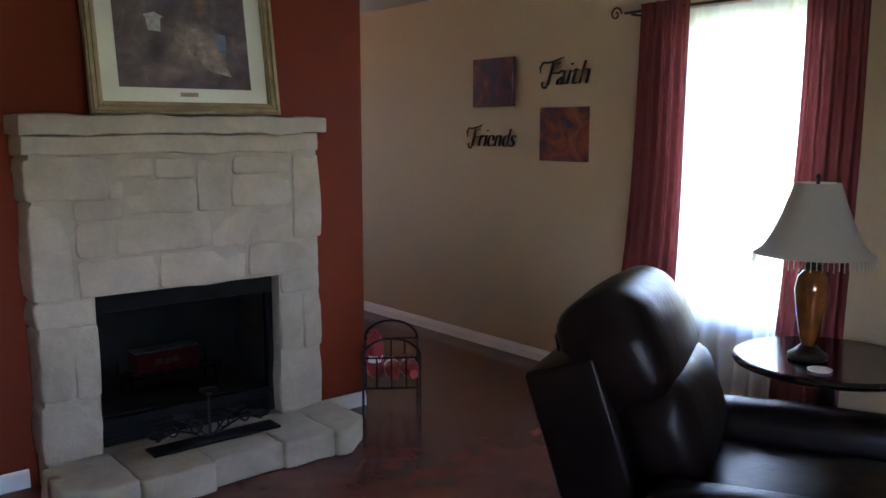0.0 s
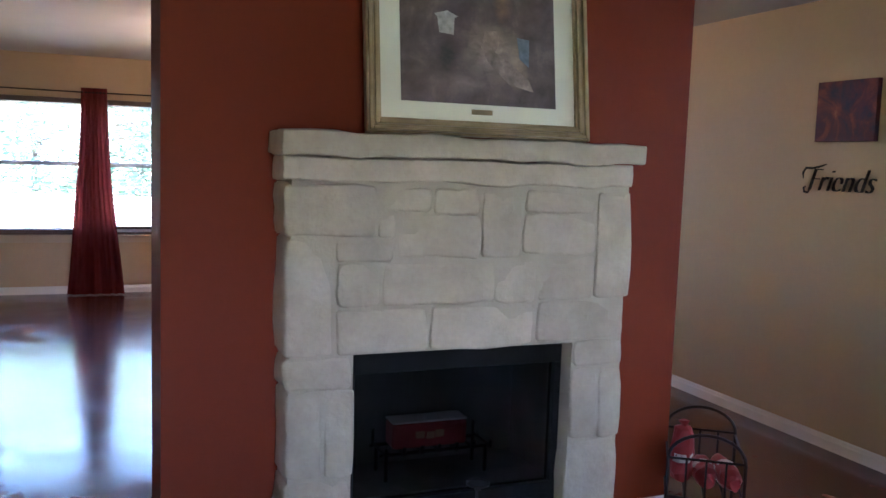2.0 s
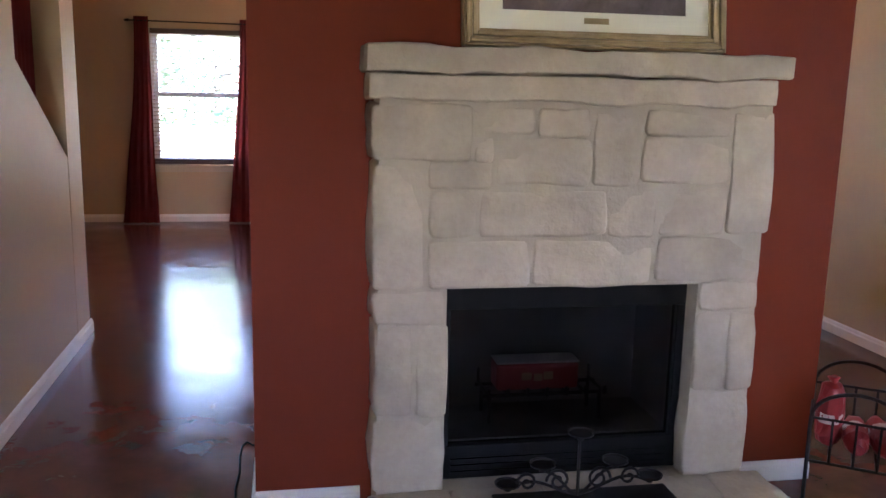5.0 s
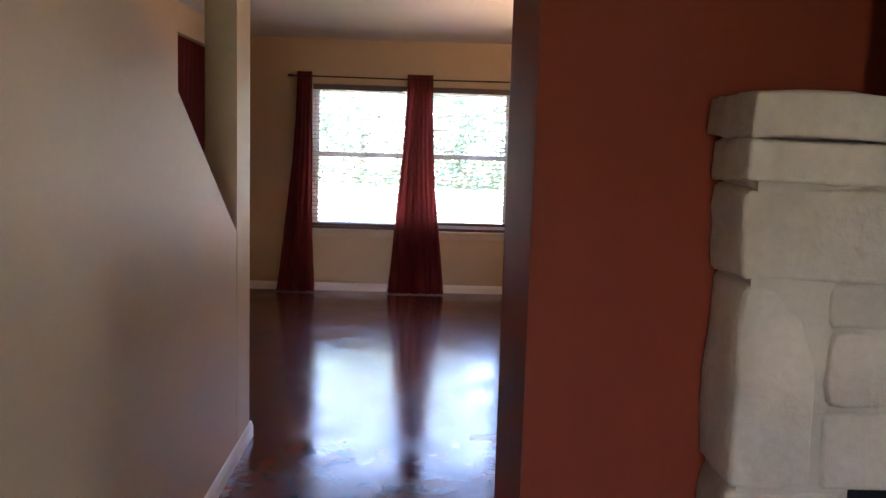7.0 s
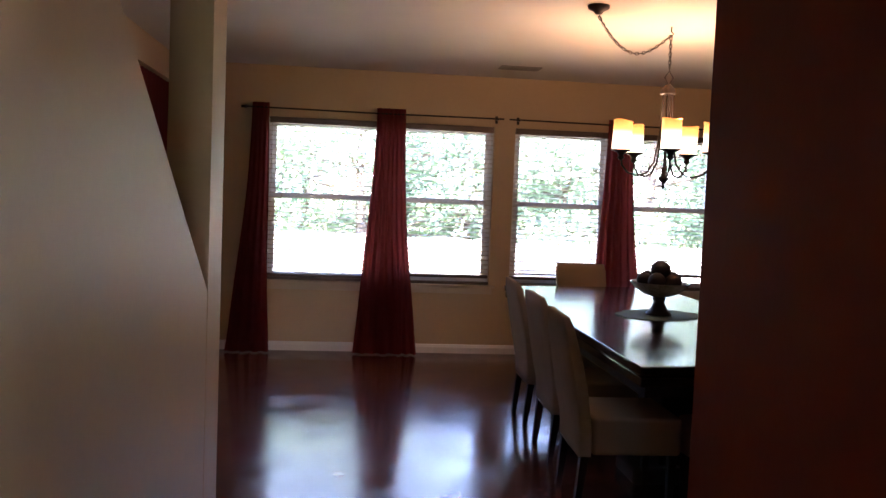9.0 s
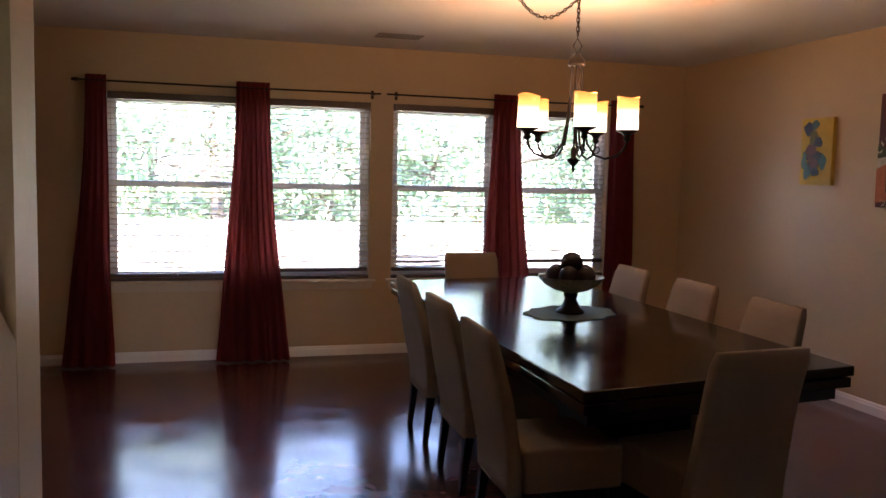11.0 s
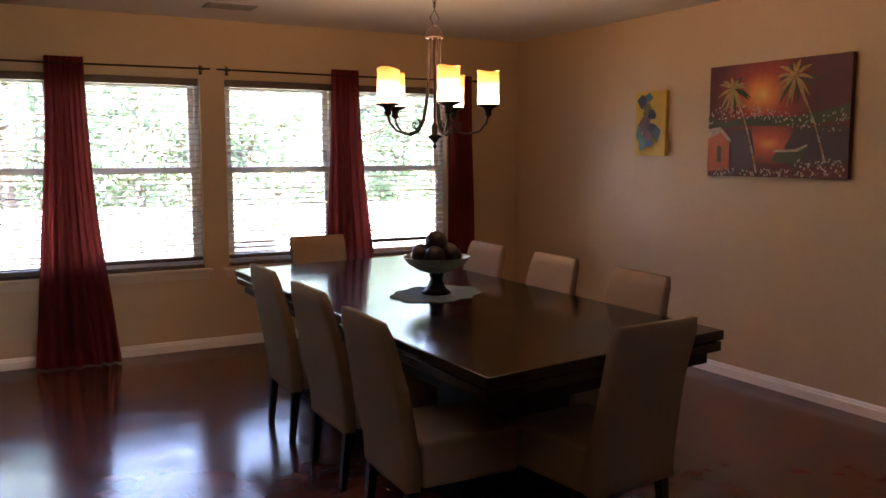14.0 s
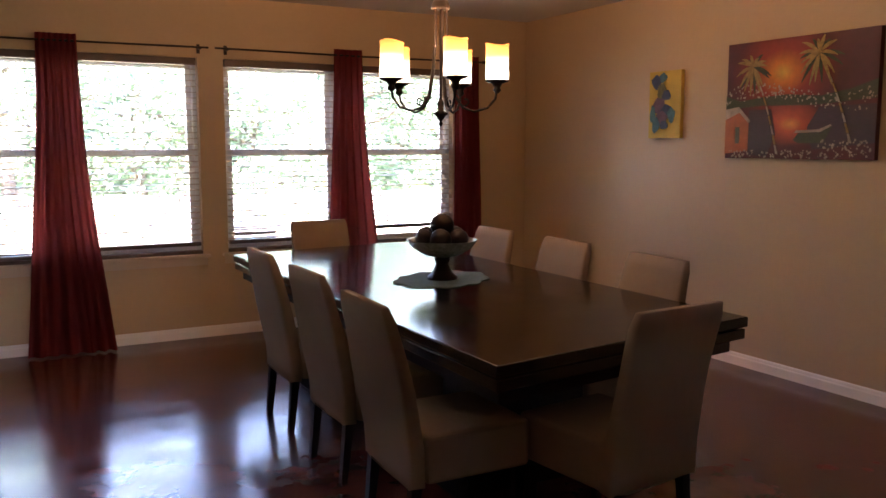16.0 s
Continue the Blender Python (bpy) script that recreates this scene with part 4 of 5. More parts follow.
def palm(bx, bz, tx, tz, size, seed):
    rnd = random.Random(seed)
    for k in range(9):
        f0, f1 = k / 9, (k + 0.92) / 9
        a, b = (bx + (tx - bx) * f0 + 0.02 * math.sin(f0 * 3), bz + (tz - bz) * f0), (bx + (tx - bx) * f1 + 0.02 * math.sin(f1 * 3), bz + (tz - bz) * f1)
        w = 0.009 * (1 - 0.5 * f0)
        on_canvas("trunk_ring", [(a[0] - w, a[1]), (a[0] + w, a[1]), (b[0] + w * 0.8, b[1]), (b[0] - w * 0.8, b[1])], gold_paint if k % 2 else cream_paint, 4)
    for k in range(19):
        a = 2 * math.pi * k / 19 + rnd.uniform(-0.15, 0.15)
        r = size * rnd.uniform(0.75, 1.05)
        p = [(tx, tz)]
        q = []
        for i in range(1, 6):
            f = i / 5
            cx, cz = tx + r * f * math.cos(a), tz + r * f * math.sin(a) - 0.05 * f * f
            w = 0.011 * math.sin(math.pi * min(f, 0.97)) + 0.0015
            nx, nz = -math.sin(a), math.cos(a)
            p.append((cx + nx * w, cz + nz * w))
            q.append((cx - nx * w, cz - nz * w))
        on_canvas("frond", p + q[::-1], gold_paint if k % 3 else leafy, 5 + k % 3)


palm(0.44, 0.03, 0.225, 0.60, 0.15, 1)
palm(0.97, 0.10, 0.73, 0.65, 0.17, 2)
bm = bmesh.new()
rnd = random.Random(12)
for k in range(320):
    if k < 160:
        u, v = rnd.uniform(0, BW), 0
        v = 0.37 + 0.05 * math.sin(u * 5) + rnd.uniform(-0.02, 0.06) * (1 + abs(u - 0.5))
    else:
        u, v = (rnd.uniform(0.75, BW - 0.02), rnd.uniform(0.01, 0.12)) if k % 2 else (rnd.uniform(0.02, 0.7), rnd.uniform(0.008, 0.055))
    bmesh.ops.create_circle(bm, cap_ends=True, segments=6, radius=rnd.uniform(0.0035, 0.009), matrix=pose(u, -0.0062, v, 90, 0, 0))
tagged(part("blossom_dab", bm, cream_paint, big, "cream blossom dabs"), kind="stuff")

yel = empty("flower_canvas", pose(X_RIGHT - 0.036, 5.484, 1.580, 0, 0, -90), label="small yellow canvas with a blue-green flower spray", category="painting")
yellow_canvas = Mat("yellow_canvas", (0.58, 0.40, 0.05), 0.6).vary(6, 0.15).bump(160, 0.15, 0.001)
part("canvas", boxes((0, 0, 0, 0.335, 0.034, 0.50), bevel=0.003), yellow_canvas, yel)
blob_mats = [Mat("teal_petal_paint", (0.06, 0.16, 0.18), 0.6).vary(30, 0.4), Mat("violet_petal_paint", (0.15, 0.08, 0.12), 0.6).vary(30, 0.4), Mat("navy_petal_paint", (0.04, 0.06, 0.11), 0.6).vary(30, 0.4), Mat("olive_leaf_paint", (0.16, 0.15, 0.06), 0.6).vary(30, 0.4)]
for k, (u, v, rx, rz, mi) in enumerate([(0.08, 0.42, 0.055, 0.05, 2), (0.15, 0.45, 0.04, 0.035, 0), (0.14, 0.35, 0.05, 0.06, 3), (0.19, 0.32, 0.045, 0.04, 2), (0.12, 0.24, 0.07, 0.065, 1), (0.20, 0.20, 0.06, 0.05, 2), (0.25, 0.17, 0.04, 0.055, 0), (0.15, 0.15, 0.06, 0.05, 1), (0.09, 0.10, 0.04, 0.06, 0), (0.18, 0.10, 0.04, 0.035, 2), (0.06, 0.18, 0.03, 0.07, 0)]):
    pts = [(u + rx * math.cos(a) * (1 + 0.18 * math.sin(3 * a + k)), v + rz * math.sin(a) * (1 + 0.15 * math.cos(4 * a + k))) for a in [2 * math.pi * i / 16 for i in range(16)]]
    part("petal", shifted(flat_poly(pts, 0.001), -0.0013 * (1 + k)), blob_mats[mi], yel)

# ---------------------------------------------------------------- living room window, lamp corner and recliner
lw = empty("window_6", label="white framed living room window behind sheer curtains", category="window", kind="structure")
x = X_RIGHT + 0.07
part("window_frame", boxes((x, LIV_WIN[0], LIV_WIN[2], x + 0.07, LIV_WIN[0] + 0.05, LIV_WIN[3]), (x, LIV_WIN[1] - 0.05, LIV_WIN[2], x + 0.07, LIV_WIN[1], LIV_WIN[3]), (x, LIV_WIN[0] + 0.05, LIV_WIN[2], x + 0.07, LIV_WIN[1] - 0.05, LIV_WIN[2] + 0.05), (x, LIV_WIN[0] + 0.05, LIV_WIN[3] - 0.05, x + 0.07, LIV_WIN[1] - 0.05, LIV_WIN[3]), (x + 0.01, LIV_WIN[0] + 0.05, 1.42, x + 0.06, LIV_WIN[1] - 0.05, 1.46)), vinyl, lw)
g = part("pane", boxes((x + 0.03, LIV_WIN[0] + 0.05, LIV_WIN[2] + 0.05, x + 0.036, LIV_WIN[1] - 0.05, LIV_WIN[3] - 0.05)), pane_glass, lw)
g.visible_shadow = False
part("window_sill", boxes((X_RIGHT - 0.03, LIV_WIN[0] - 0.03, LIV_WIN[2] - 0.022, x - 0.001, LIV_WIN[1] + 0.03, LIV_WIN[2] + 0.002), bevel=0.004), trim_white, lw)
EM = pose(X_RIGHT - 0.10, 0, 0, 0, 0, -90)      # local x runs along -y, local -y into the room
curtain("sheer_curtain", (1.10, 2.08), (1.12, 2.04), 2.345, 0.02, 0.03, 9, "white sheer curtain glowing with daylight", m=EM, amp=0.03, mat=sheer_mat, seed=3, puddle=0)
rose = sheet_material("dusty_rose_curtain", (0.17, 0.045, 0.045), (0.25, 0.06, 0.055), 0.25).vary(3, 0.12).vary(60, 0.06)
curtain("curtain", (0.90, 1.24), (0.74, 1.20), 2.40, 0.015, -0.03, 5, "dusty maroon curtain panel beside the sheer window", m=EM, mat=rose, seed=5)
curtain("curtain", (1.93, 2.25), (1.84, 2.22), 2.40, 0.015, -0.03, 5, "dusty maroon curtain panel behind the table lamp", m=EM, mat=rose, seed=6)
rod = empty("curtain_rod", label="dark metal curtain rod with curled finials", category="curtain rod")
part("rod", tube(bmesh.new(), [(X_RIGHT - 0.11, -0.76, 2.36), (X_RIGHT - 0.11, -2.3, 2.36)], 0.009, 8), bronze, rod)
for s, yy in ((1, -0.74), (-1, -2.32)):
    pts = [(X_RIGHT - 0.11, yy + s * (0.05 - (0.045 - 0.002 * i) * math.cos(i * 0.45)), 2.36 + (0.045 - 0.002 * i) * math.sin(i * 0.45)) for i in range(18)]
    part("finial", tube(bmesh.new(), pts, 0.006, 6), bronze, rod)
    part("bracket", boxes((X_RIGHT - 0.115, yy - s * 0.08 - 0.008, 2.34, X_RIGHT + 0.001, yy - s * 0.08 + 0.008, 2.352)), bronze, rod)

end_table = empty("end_table", pose(3.86, -2.42, 0) @ Matrix.Diagonal((1, 1, 1.065, 1)), label="round dark wood end table with a polished top", category="table")
part("tabletop", lathe([(0.39, 0.585), (0.405, 0.592), (0.41, 0.605), (0.405, 0.615), (0.395, 0.62)], 40), dark_wood, end_table, smooth=False)
part("pedestal", lathe([(0.05, 0.06), (0.06, 0.12), (0.035, 0.2), (0.05, 0.36), (0.035, 0.5), (0.09, 0.585)], 16), leg_wood, end_table, smooth=True)
for k in range(4):
    part("foot", tube(bmesh.new(), [(0, 0, 0.15), (0.14 * math.cos(k * 1.571 + 0.5), 0.14 * math.sin(k * 1.571 + 0.5), 0.12), (0.28 * math.cos(k * 1.571 + 0.5), 0.28 * math.sin(k * 1.571 + 0.5), 0.022)], [0.035, 0.03, 0.022], 8), leg_wood, end_table)
lamp = empty("table_lamp", pose(3.775, -2.365, 0.661), label="unlit table lamp with amber glass body and cream bell shade", category="lamp")
amber = Mat("amber_lamp_glass", (0.20, 0.062, 0.014), 0.12).vary(8, 0.4).set(coat_weight=0.6)
shade_cloth = sheet_material("cream_lampshade", (0.43, 0.385, 0.33), (0.45, 0.38, 0.29), 0.3)
part("base", lathe([(0.085, 0.0), (0.085, 0.02), (0.06, 0.035), (0.035, 0.06)], 20), bronze, lamp, "dark bronze foot", smooth=True)
part("body", lathe([(0.03, 0.06), (0.04, 0.10), (0.062, 0.22), (0.072, 0.31), (0.06, 0.37), (0.03, 0.40)], 20), amber, lamp, "amber glass body", smooth=True)
part("neck", lathe([(0.034, 0.40), (0.04, 0.415), (0.022, 0.43), (0.02, 0.47), (0.008, 0.48), (0.008, 0.79), (0.012, 0.80), (0.004, 0.815)], 14), bronze, lamp)
bm = bmesh.new()
rings = []
for i in range(13):
    f = i / 12
    r = 0.25 - 0.155 * f ** 0.62
    z = 0.465 + 0.31 * f
    rings.append([bm.verts.new(((r * (1 + 0.012 * math.cos(8 * a))) * math.cos(a), (r * (1 + 0.012 * math.cos(8 * a))) * math.sin(a), z)) for a in [2 * math.pi * k / 40 for k in range(40)]])
for a, b in zip(rings, rings[1:]):
    for k in range(40):
        bm.faces.new((a[k], a[(k + 1) % 40], b[(k + 1) % 40], b[k]))
shade = part("shade", bm, shade_cloth, lamp, "cream bell shade", smooth=True)
bm = bmesh.new()
for k in range(72):
    a = 2 * math.pi * k / 72
    tube(bm, [(0.25 * math.cos(a), 0.25 * math.sin(a), 0.466), (0.252 * math.cos(a), 0.252 * math.sin(a), 0.43 - 0.008 * (k % 2))], 0.003, 4)
part("fringe", bm, Mat("beaded_fringe", (0.45, 0.42, 0.36), 0.4), shade, "beaded fringe")
tagged(put(lathe([(0.045, 0.0), (0.05, 0.004), (0.05, 0.008), (0.04, 0.01)], 20, Matrix.Translation((3.62, -2.50, 0.6615))), "coaster", white_print), "small round pale coaster on the end table", "coaster")


def cushion(x0, y0, z0, x1, y1, z1, bevel, puff, seed, m=None):
    """A padded block: rounded and bulging, with slight wrinkles."""
    bm = bmesh.new()
    box(bm, x0, y0, z0, x1, y1, z1, bevel=bevel, seg=4)
    bmesh.ops.subdivide_edges(bm, edges=[e for e in bm.edges if e.calc_length() > 0.09], cuts=5, use_grid_fill=True)
    c, h = Vector(((x0 + x1) / 2, (y0 + y1) / 2, (z0 + z1) / 2)), Vector(((x1 - x0) / 2, (y1 - y0) / 2, (z1 - z0) / 2))
    for v in bm.verts:
        d = v.co - c
        q = Vector((d.x / h.x, d.y / h.y, d.z / h.z))
        k = [math.cos(min(1, abs(a)) * math.pi / 2) for a in q]
        v.co += Vector((math.copysign(puff * k[1] * k[2], q.x) if abs(q.x) > 0.8 else 0, math.copysign(puff * k[0] * k[2], q.y) if abs(q.y) > 0.8 else 0, math.copysign(puff * k[0] * k[1], q.z) if abs(q.z) > 0.8 else 0))
        v.co += noise.noise_vector(v.co * 9 + Vector((seed, 0, 0))) * 0.006
    if m is not None:
        bm.transform(m)
    return bm


rec = empty("recliner", pose(2.93, -2.67, 0, 0, 0, -63), label="dark brown leather recliner with padded back and rolled arms", category="armchair")
part("base", cushion(-0.38, -0.40, 0.03, 0.42, 0.36, 0.30, 0.03, 0.0, 1), leather, rec, smooth=True)
part("seat", cushion(-0.30, -0.36, 0.26, 0.46, 0.30, 0.46, 0.06, 0.02, 2), leather, rec, smooth=True)
LEAN = pose(-0.36, 0, 0.40, 0, -19, 0)
part("back_shell", cushion(-0.265, -0.40, -0.32, 0.00, 0.40, 0.545, 0.022, 0.006, 3, LEAN), leather, rec, smooth=True)
part("lumbar_cushion", cushion(-0.02, -0.335, 0.04, 0.24, 0.335, 0.40, 0.07, 0.035, 4, LEAN), leather, rec, smooth=True)
head = cushion(-0.115, -0.375, 0.33, 0.215, 0.375, 0.735, 0.085, 0.02, 5)
for v in head.verts:
    f = max(0.0, min(1.0, (v.co.z - 0.45) / 0.28))
    v.co.x -= 0.05 * f * f
    if v.co.z > 0.60:
        v.co.z -= 0.05 * max(0.0, (0.06 - v.co.x) / 0.2) ** 1.3 if v.co.x < 0.06 else 0.0
        v.co.y *= 1 - 0.10 * f
head.transform(LEAN)
part("head_cushion", head, leather, rec, "padded leather headrest", smooth=True)
for s in (-1, 1):
    c = 0.42 if s > 0 else -0.48
    part("arm", cushion(-0.34, c - 0.11, 0.05, 0.50, c + 0.11, 0.575 if s > 0 else 0.555, 0.075, 0.012, 6 + s), leather, rec, "padded leather arm", smooth=True)
for s in (-1, 1):
    bm = tube(bmesh.new(), [(0.205, s * 0.30, 0.36), (0.222, s * 0.15, 0.352), (0.228, 0, 0.35), (0.222, s * -0.02, 0.352)], [0.006, 0.010, 0.010, 0.008], 6)
    bm.transform(LEAN)
    part("cushion_welt", bm, leather, rec, smooth=True)
bm = bmesh.new()
for k in range(13):
    y = -0.29 + k * 0.048
    tube(bm, [(-0.150, y, 0.575), (-0.140, y + 0.012, 0.625), (-0.105, y + 0.004, 0.665)], [0.006, 0.013, 0.005], 6)
bm.transform(LEAN)
part("gathered_seam", bm, leather, rec, "gathered leather pleats", smooth=True)

# iron rack with red wrapped bundles beside the fireplace
rack = empty("log_rack", pose(3.135, -0.10, 0, 0, 0, -35.5), label="black iron arched rack standing on the floor by the fireplace", category="rack")
for y in (-0.235, 0.235):
    pts = [(-0.165, y, 0.0), (-0.165, y, 0.355)] + [(-0.165 * math.cos(a), y, 0.355 + 0.115 * math.sin(a)) for a in [math.pi * i / 14 for i in range(1, 14)]] + [(0.165, y, 0.355), (0.165, y, 0.0)]
    part("arch", tube(bmesh.new(), pts, 0.008, 7), iron, rack)
    for z in (0.175, 0.355):
        part("crossbar", tube(bmesh.new(), [(-0.163, y, z), (0.163, y, z)], 0.006, 6), iron, rack)
    for xx in (-0.085, 0.0, 0.085):
        part("upright", tube(bmesh.new(), [(xx, y, 0.175), (xx, y, 0.355)], 0.0055, 6), iron, rack)
for xx, z in ((-0.165, 0.175), (0.165, 0.175), (-0.085, 0.175), (0.0, 0.175), (0.085, 0.175), (-0.165, 0.345), (0.165, 0.345)):
    part("side_bar", tube(bmesh.new(), [(xx, -0.235, z), (xx, 0.235, z)], 0.006, 6), iron, rack)
RM = pose(3.135, -0.10, 0, 0, 0, -35.5)
for k, (xx, yy, zz, ln, rr) in enumerate(((-0.098, -0.06, 0.325, 0.145, 0.052), (0.005, -0.03, 0.236, 0.16, 0.050), (0.105, -0.02, 0.238, 0.17, 0.053))):
    b = empty("wrapped_bundle", RM @ pose(xx, yy, zz, 88 if k else 6, 0, 4 * k), label="shiny red wrapped bundle in the iron rack", category="bundle", group="red bundles in the rack")
    bm = lathe([(0.012, -ln), (rr * 0.8, -ln * 0.86), (rr * 0.97, -ln * 0.6), (rr, -ln * 0.3), (rr * 1.04, 0), (rr, ln * 0.3), (rr * 0.95, ln * 0.6), (rr * 0.7, ln * 0.86), (rr * 0.25, ln * 0.95), (rr * 0.45, ln * 1.1)], 18)
    for v in bm.verts:
        v.co += noise.noise_vector(v.co * 28 + Vector((k * 5, 0, 0))) * 0.012
    part("wrapper", bm, red_pack, b, "crinkled shiny red wrapper")
    # pale ring puts the wrapper's white glints into colour
    part("glint_band", lathe([(rr * 1.01, -0.03), (rr * 1.06, -0.028), (rr * 1.06, 0.012), (rr * 1.01, 0.014)], 14), white_print, b, "narrow pale band standing in for glints on the wrapper")

tagged(put(tube(bmesh.new(), [(0.69, 0.62, 0.005), (0.66, 0.66, 0.005), (0.64, 0.62, 0.005), (0.635, 0.50, 0.005), (0.642, 0.35, 0.005), (0.632, 0.20, 0.005), (0.645, 0.05, 0.005), (0.68, -0.03, 0.005), (0.74, -0.03, 0.005)], 0.0045, 6), "cable", soot_metal), "thin dark cable lying along the red wall", "cable")

# ---------------------------------------------------------------- chandelier
CX, CYC = 2.13, 4.47
ch = empty("chandelier", pose(CX, CYC, -0.03), label="dark bronze chandelier with lit candle-shaped amber glass shades", category="chandelier")
part("cap", lathe([(0.05, 2.265), (0.052, 2.275), (0.045, 2.30), (0.025, 2.325), (0.010, 2.335)], 16), bronze, ch, smooth=True)
part("loop", tube(bmesh.new(), [(0, 0, 2.33), (-0.028, 0, 2.375), (0, 0, 2.42), (0.028, 0, 2.375)], 0.005, 6, closed=True), bronze, ch)
part("finial", lathe([(0.004, 1.655), (0.012, 1.67), (0.006, 1.685), (0.03, 1.715), (0.042, 1.725), (0.015, 1.74), (0.018, 1.78), (0.010, 1.80)], 14), bronze, ch, smooth=True)
part("stem", tube(bmesh.new(), [(0, 0, 1.78), (0, 0, 2.28)], 0.007, 8), bronze, ch)
right, near = Vector((0.88, -0.474, 0)), Vector((-0.474, -0.88, 0))
shade_glow = glow("amber_candle_glass", (0.5, 0.20, 0.05), 0.082)
lw_ = shade_glow.n.new("ShaderNodeSeparateXYZ")
shade_glow.l.new(shade_glow.coord, lw_.inputs[0])
gr = shade_glow.ramp(lw_.outputs["Z"], [(0.0, (2.6, 2.0, 1.2)), (0.085, (2.4, 1.7, 0.85)), (0.125, (1.3, 0.58, 0.12)), (0.18, (0.85, 0.27, 0.04))])
shade_glow.l.new(gr, shade_glow.p.inputs["Emission Color"])
for k in range(5):
    th = radians(-58 + 72 * k)
    d = right * math.sin(th) + near * math.cos(th)
    prof = [(0.03, 2.27), (0.035, 2.10), (0.05, 1.95), (0.075, 1.82), (0.12, 1.755), (0.18, 1.735), (0.25, 1.755), (0.29, 1.80), (0.30, 1.845)]
    arm = part("arm", tube(bmesh.new(), [(d.x * r, d.y * r, z) for r, z in prof], 0.007, 7), bronze, ch)
    sc = [(0.13 + (0.035 - 0.0018 * i) * math.cos(2.2 + i * 0.42), 1.79 + (0.035 - 0.0018 * i) * math.sin(2.2 + i * 0.42)) for i in range(16)]
    part("scroll", tube(bmesh.new(), [(d.x * r, d.y * r, z) for r, z in sc], 0.004, 6), bronze, arm)
    part("cup", lathe([(0.008, 1.83), (0.022, 1.845), (0.016, 1.86), (0.028, 1.88), (0.062, 1.893), (0.066, 1.899), (0.058, 1.900)], 16, Matrix.Translation((d.x * 0.30, d.y * 0.30, 0))), bronze, arm, smooth=True)
    bm = bmesh.new()
    rings = []
    for rr, zz in ((0.060, 0.0), (0.062, 0.03), (0.059, 0.07), (0.061, 0.12), (0.060, 0.165), (0.063, 0.182), (0.057, 0.180), (0.054, 0.10)):
        rings.append([bm.verts.new((rr * math.cos(a), rr * math.sin(a), zz + (0.006 * math.sin(2 * a + k) if zz > 0.14 else 0))) for a in [2 * math.pi * i / 24 for i in range(24)]])
    for a, b in zip(rings, rings[1:]):
        for i in range(24):
            bm.faces.new((a[i], a[(i + 1) % 24], b[(i + 1) % 24], b[i]))
    s = part("shade", bm, shade_glow, ch, "glowing amber candle glass", smooth=True)
    s.matrix_basis = pose(d.x * 0.30, d.y * 0.30, 1.902, 2 * math.sin(k), 2 * math.cos(k * 2), 0)
    bulb = new("bulb_light", bpy.data.lights.new("bulb_light", "POINT"))
    bulb.data.energy, bulb.data.color, bulb.data.shadow_soft_size = BULB_W, (1.0, 0.60, 0.28), 0.02
    bulb.location = (CX + d.x * 0.30, CYC + d.y * 0.30, 2.045)
chain = empty("hanging_chain", label="dark bronze swag chain from ceiling canopy to chandelier", category="chain")
part("canopy", lathe([(0.02, CEIL - 0.05), (0.03, CEIL - 0.035), (0.062, CEIL - 0.02), (0.066, CEIL - 0.001)], 18, Matrix.Translation((1.51, 4.02, 0))), bronze, chain, smooth=True)
part("hook", tube(bmesh.new(), [(CX, CYC, CEIL), (CX, CYC, CEIL - 0.03), (CX + 0.015, CYC, CEIL - 0.045), (CX, CYC, CEIL - 0.06)], 0.005, 6), bronze, chain)
swag = []
for i in range(23):
    f = i / 22
    swag.append(Vector((1.51 + (CX - 1.51) * f, 4.02 + (CYC - 4.02) * f, CEIL - 0.055 - 0.17 * math.sin(math.pi * f ** 0.9))))
swag += [Vector((CX, CYC, CEIL - 0.06 - 0.026 * (i + 1))) for i in range(8)]
link_bm = tube(bmesh.new(), [(0.010 * math.cos(a), 0, 0.019 * math.sin(a)) for a in [2 * math.pi * i / 10 for i in range(10)]], 0.0028, 5, closed=True)
link = part("link", link_bm, bronze, chain)
for i, (p, q) in enumerate(zip(swag, swag[1:])):
    o = link if i == 0 else new("link", link.data)
    o.parent = chain
    o.matrix_basis = Matrix.Translation((p + q) / 2) @ (q - p).to_track_quat("Z", "Y").to_matrix().to_4x4() @ pose(0, 0, 0, 0, 0, 90 * (i % 2))
part("cord", tube(bmesh.new(), [p + Vector((0.004, 0.004, 0)) for p in swag], 0.0025, 5), bronze, chain)

# ---------------------------------------------------------------- things on the table, vent, outdoor unit
bowl = empty("pedestal_bowl", pose(2.168, 4.523, TZ + 0.006), label="footed crackle-glass bowl filled with dark balls", category="bowl")
bowl_glass = Mat("frosted_crackle_glass", (0.30, 0.30, 0.27), 0.25).vary(40, 0.4).bump(60, 0.4, 0.004)
part("foot", lathe([(0.085, 0.0), (0.085, 0.012), (0.06, 0.03), (0.045, 0.06), (0.034, 0.085), (0.045, 0.105), (0.04, 0.12)], 20), bronze, bowl, "dark turned foot", smooth=True)
part("dish", lathe([(0.04, 0.118), (0.10, 0.135), (0.16, 0.17), (0.195, 0.212), (0.198, 0.217), (0.188, 0.214), (0.15, 0.178), (0.09, 0.146), (0.02, 0.135)], 28), bowl_glass, bowl, "pale crackle-glass dish", smooth=True)
ball_mat = Mat("dark_woven_ball", (0.012, 0.006, 0.008), 0.45, spec=0.3).each(0.3).vary(50, 0.4).bump(45, 0.5, 0.004)
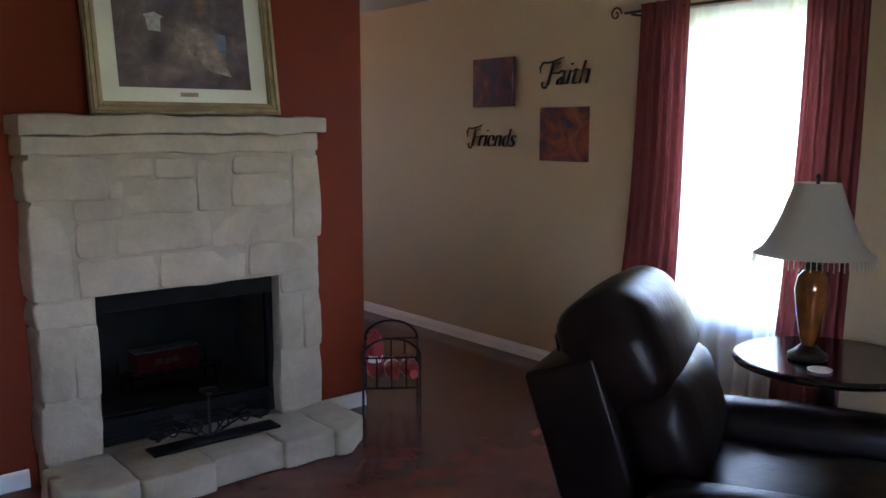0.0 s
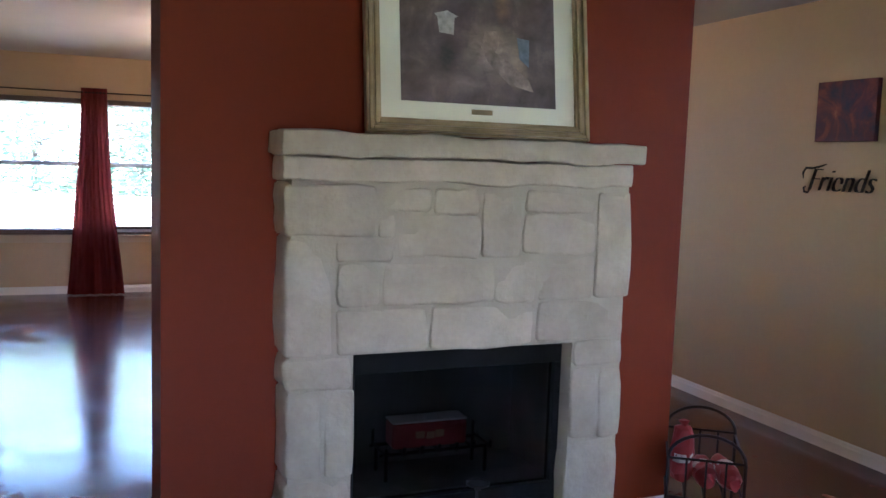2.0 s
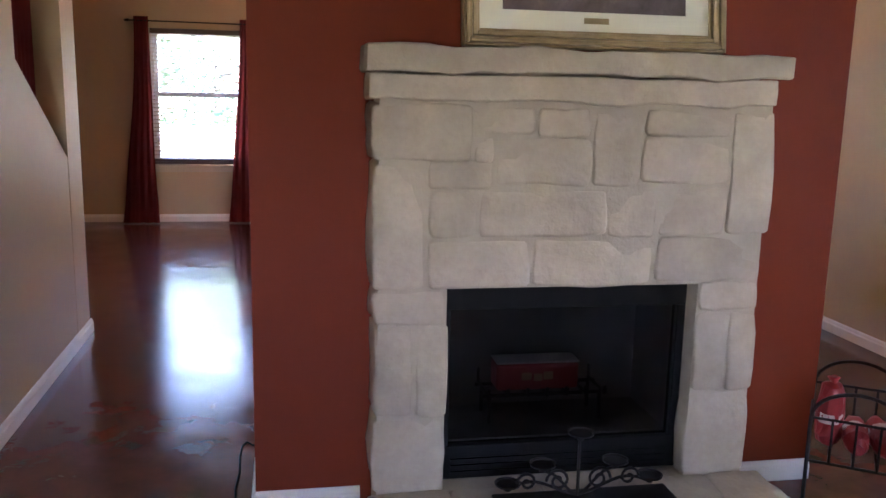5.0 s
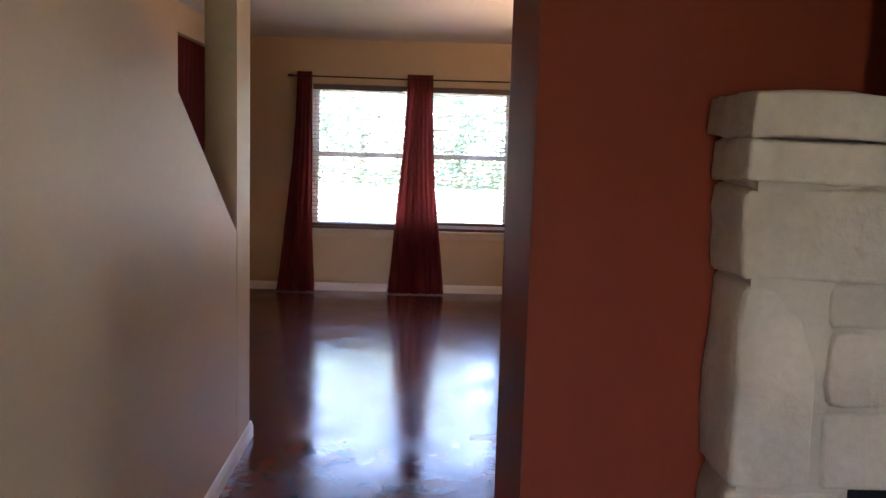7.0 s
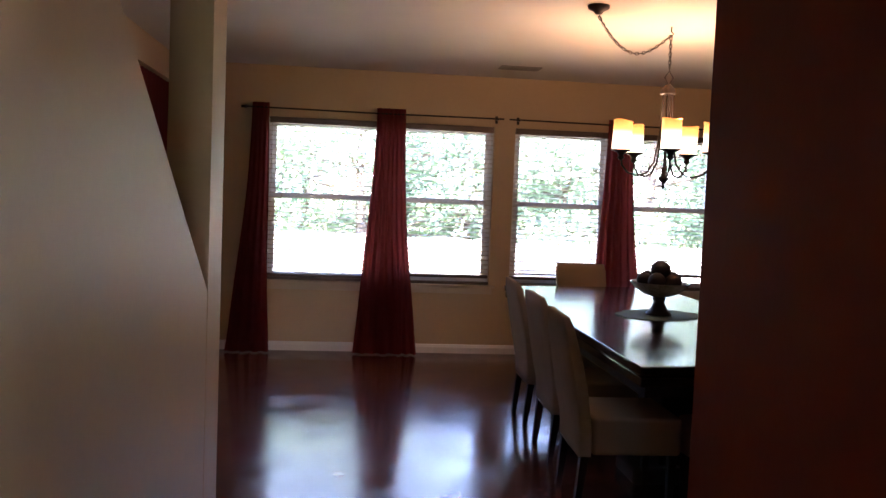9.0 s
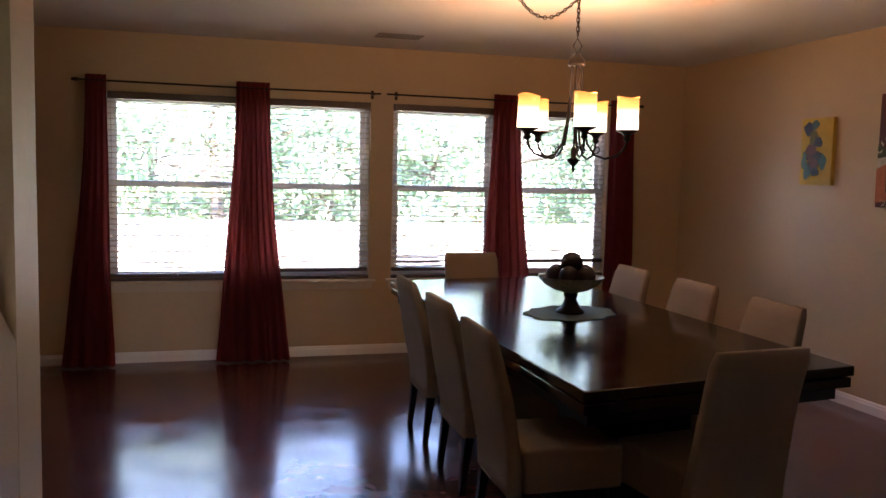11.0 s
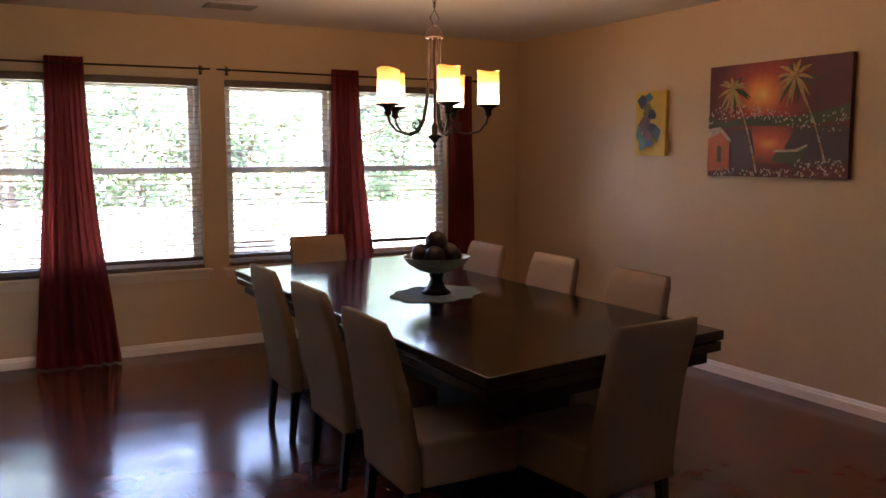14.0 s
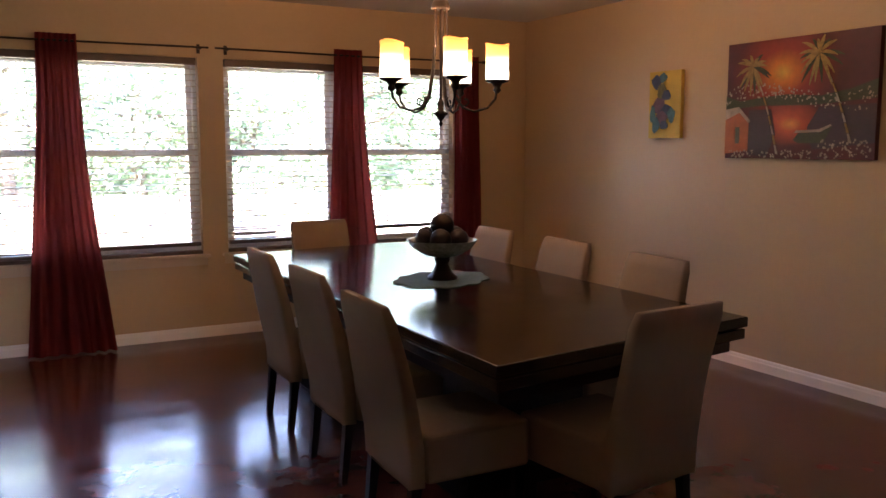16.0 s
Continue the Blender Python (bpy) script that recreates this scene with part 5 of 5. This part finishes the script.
for k, (bx, by, bz, r) in enumerate([(0.09, 0.02, 0.225, 0.062), (-0.06, 0.075, 0.225, 0.06), (-0.05, -0.075, 0.225, 0.06), (0.06, -0.08, 0.225, 0.055), (0.03, 0.10, 0.23, 0.055), (-0.11, 0.0, 0.23, 0.05), (0.0, 0.0, 0.295, 0.066)]):
    bm = bmesh.new()
    bmesh.ops.create_icosphere(bm, subdivisions=3, radius=r)
    for v in bm.verts:
        v.co *= 1 + 0.03 * noise.noise(v.co * 40)
    tagged(put(bm, "decor_ball", ball_mat, smooth=True), "dark brown decorative ball in the footed bowl", "ball", "balls in the bowl").matrix_basis = pose(2.168 + bx, 4.523 + by, TZ + 0.006 + bz)
bm = bmesh.new()
pts = []
for i in range(72):
    a = 2 * math.pi * i / 72
    r = 0.26 * (1 + 0.13 * abs(math.sin(a * 4.5))) * (1 + 0.12 * math.cos(2 * a))
    pts.append((r * math.cos(a), r * math.sin(a) * 0.95))
top = [bm.verts.new((px, py, 0.004 + 0.0015 * math.sin(i * 1.3))) for i, (px, py) in enumerate(pts)]
bot = [bm.verts.new((px, py, 0.0)) for px, py in pts]
bm.faces.new(top)
bm.faces.new(bot[::-1])
for i in range(72):
    j = (i + 1) % 72
    bm.faces.new((bot[i], bot[j], top[j], top[i]))
mat_cloth = Mat("silver_green_placemat", (0.075, 0.09, 0.052), 0.75, spec=0.2).vary(30, 0.3).bump(60, 0.4, 0.003)
tagged(put(bm, "table_mat", mat_cloth), "silvery green leaf-shaped mat under the bowl", "table mat").matrix_basis = pose(2.168, 4.523, TZ + 0.001, 0, 0, 35)

vent_metal = Mat("grey_vent_metal", (0.22, 0.21, 0.20), 0.5).vary(20, 0.2)
vent = empty("ceiling_vent", pose(1.56, 6.54, CEIL - 0.001), label="grey metal ceiling air vent with slanted slats", category="vent")
part("frame", boxes((-0.18, -0.10, -0.008, 0.18, -0.075, 0), (-0.18, 0.075, -0.008, 0.18, 0.10, 0), (-0.18, -0.075, -0.008, -0.15, 0.075, 0), (0.15, -0.075, -0.008, 0.18, 0.075, 0), bevel=0.002), vent_metal, vent)
# flat black sheet for the darkness of the duct behind the slats
part("backing", boxes((-0.15, -0.075, -0.002, 0.15, 0.075, -0.0005)), soot_metal, vent, "black sheet standing in for the unlit duct")
bm = bmesh.new()
box(bm, -0.15, -0.007, -0.0008, 0.15, 0.007, 0.0008, m=pose(0, 0, 0, 55, 0, 0))
sl = part("slat", bm, vent_metal, vent)
for k in range(6):
    o = sl if k == 0 else new("slat", sl.data)
    o.parent = vent
    o.matrix_basis = pose(0, -0.062 + k * 0.0248, -0.008)

ac = empty("outdoor_condenser", pose(2.42, 9.45, -0.14), label="grey louvred outdoor air-conditioner unit on the patio", category="air conditioner")
ac_mat = Mat("grey_metal_louvre", (0.16, 0.155, 0.15), 0.5).vary(6, 0.2)
part("body", boxes((-0.28, -0.28, 0.0, 0.28, 0.28, 0.80), bevel=0.02), soot_metal, ac)
part("lid", boxes((-0.31, -0.31, 0.80, 0.31, 0.31, 0.85), bevel=0.015), ac_mat, ac)
bm = boxes((-0.30, -0.31, 0.0, 0.30, -0.285, 0.025), bevel=0.004)
lv = part("louvre", bm, ac_mat, ac)
for k in range(14):
    o = lv if k == 0 else new("louvre", lv.data)
    o.parent = ac
    o.matrix_basis = pose(0, 0, 0.05 + 0.055 * k)
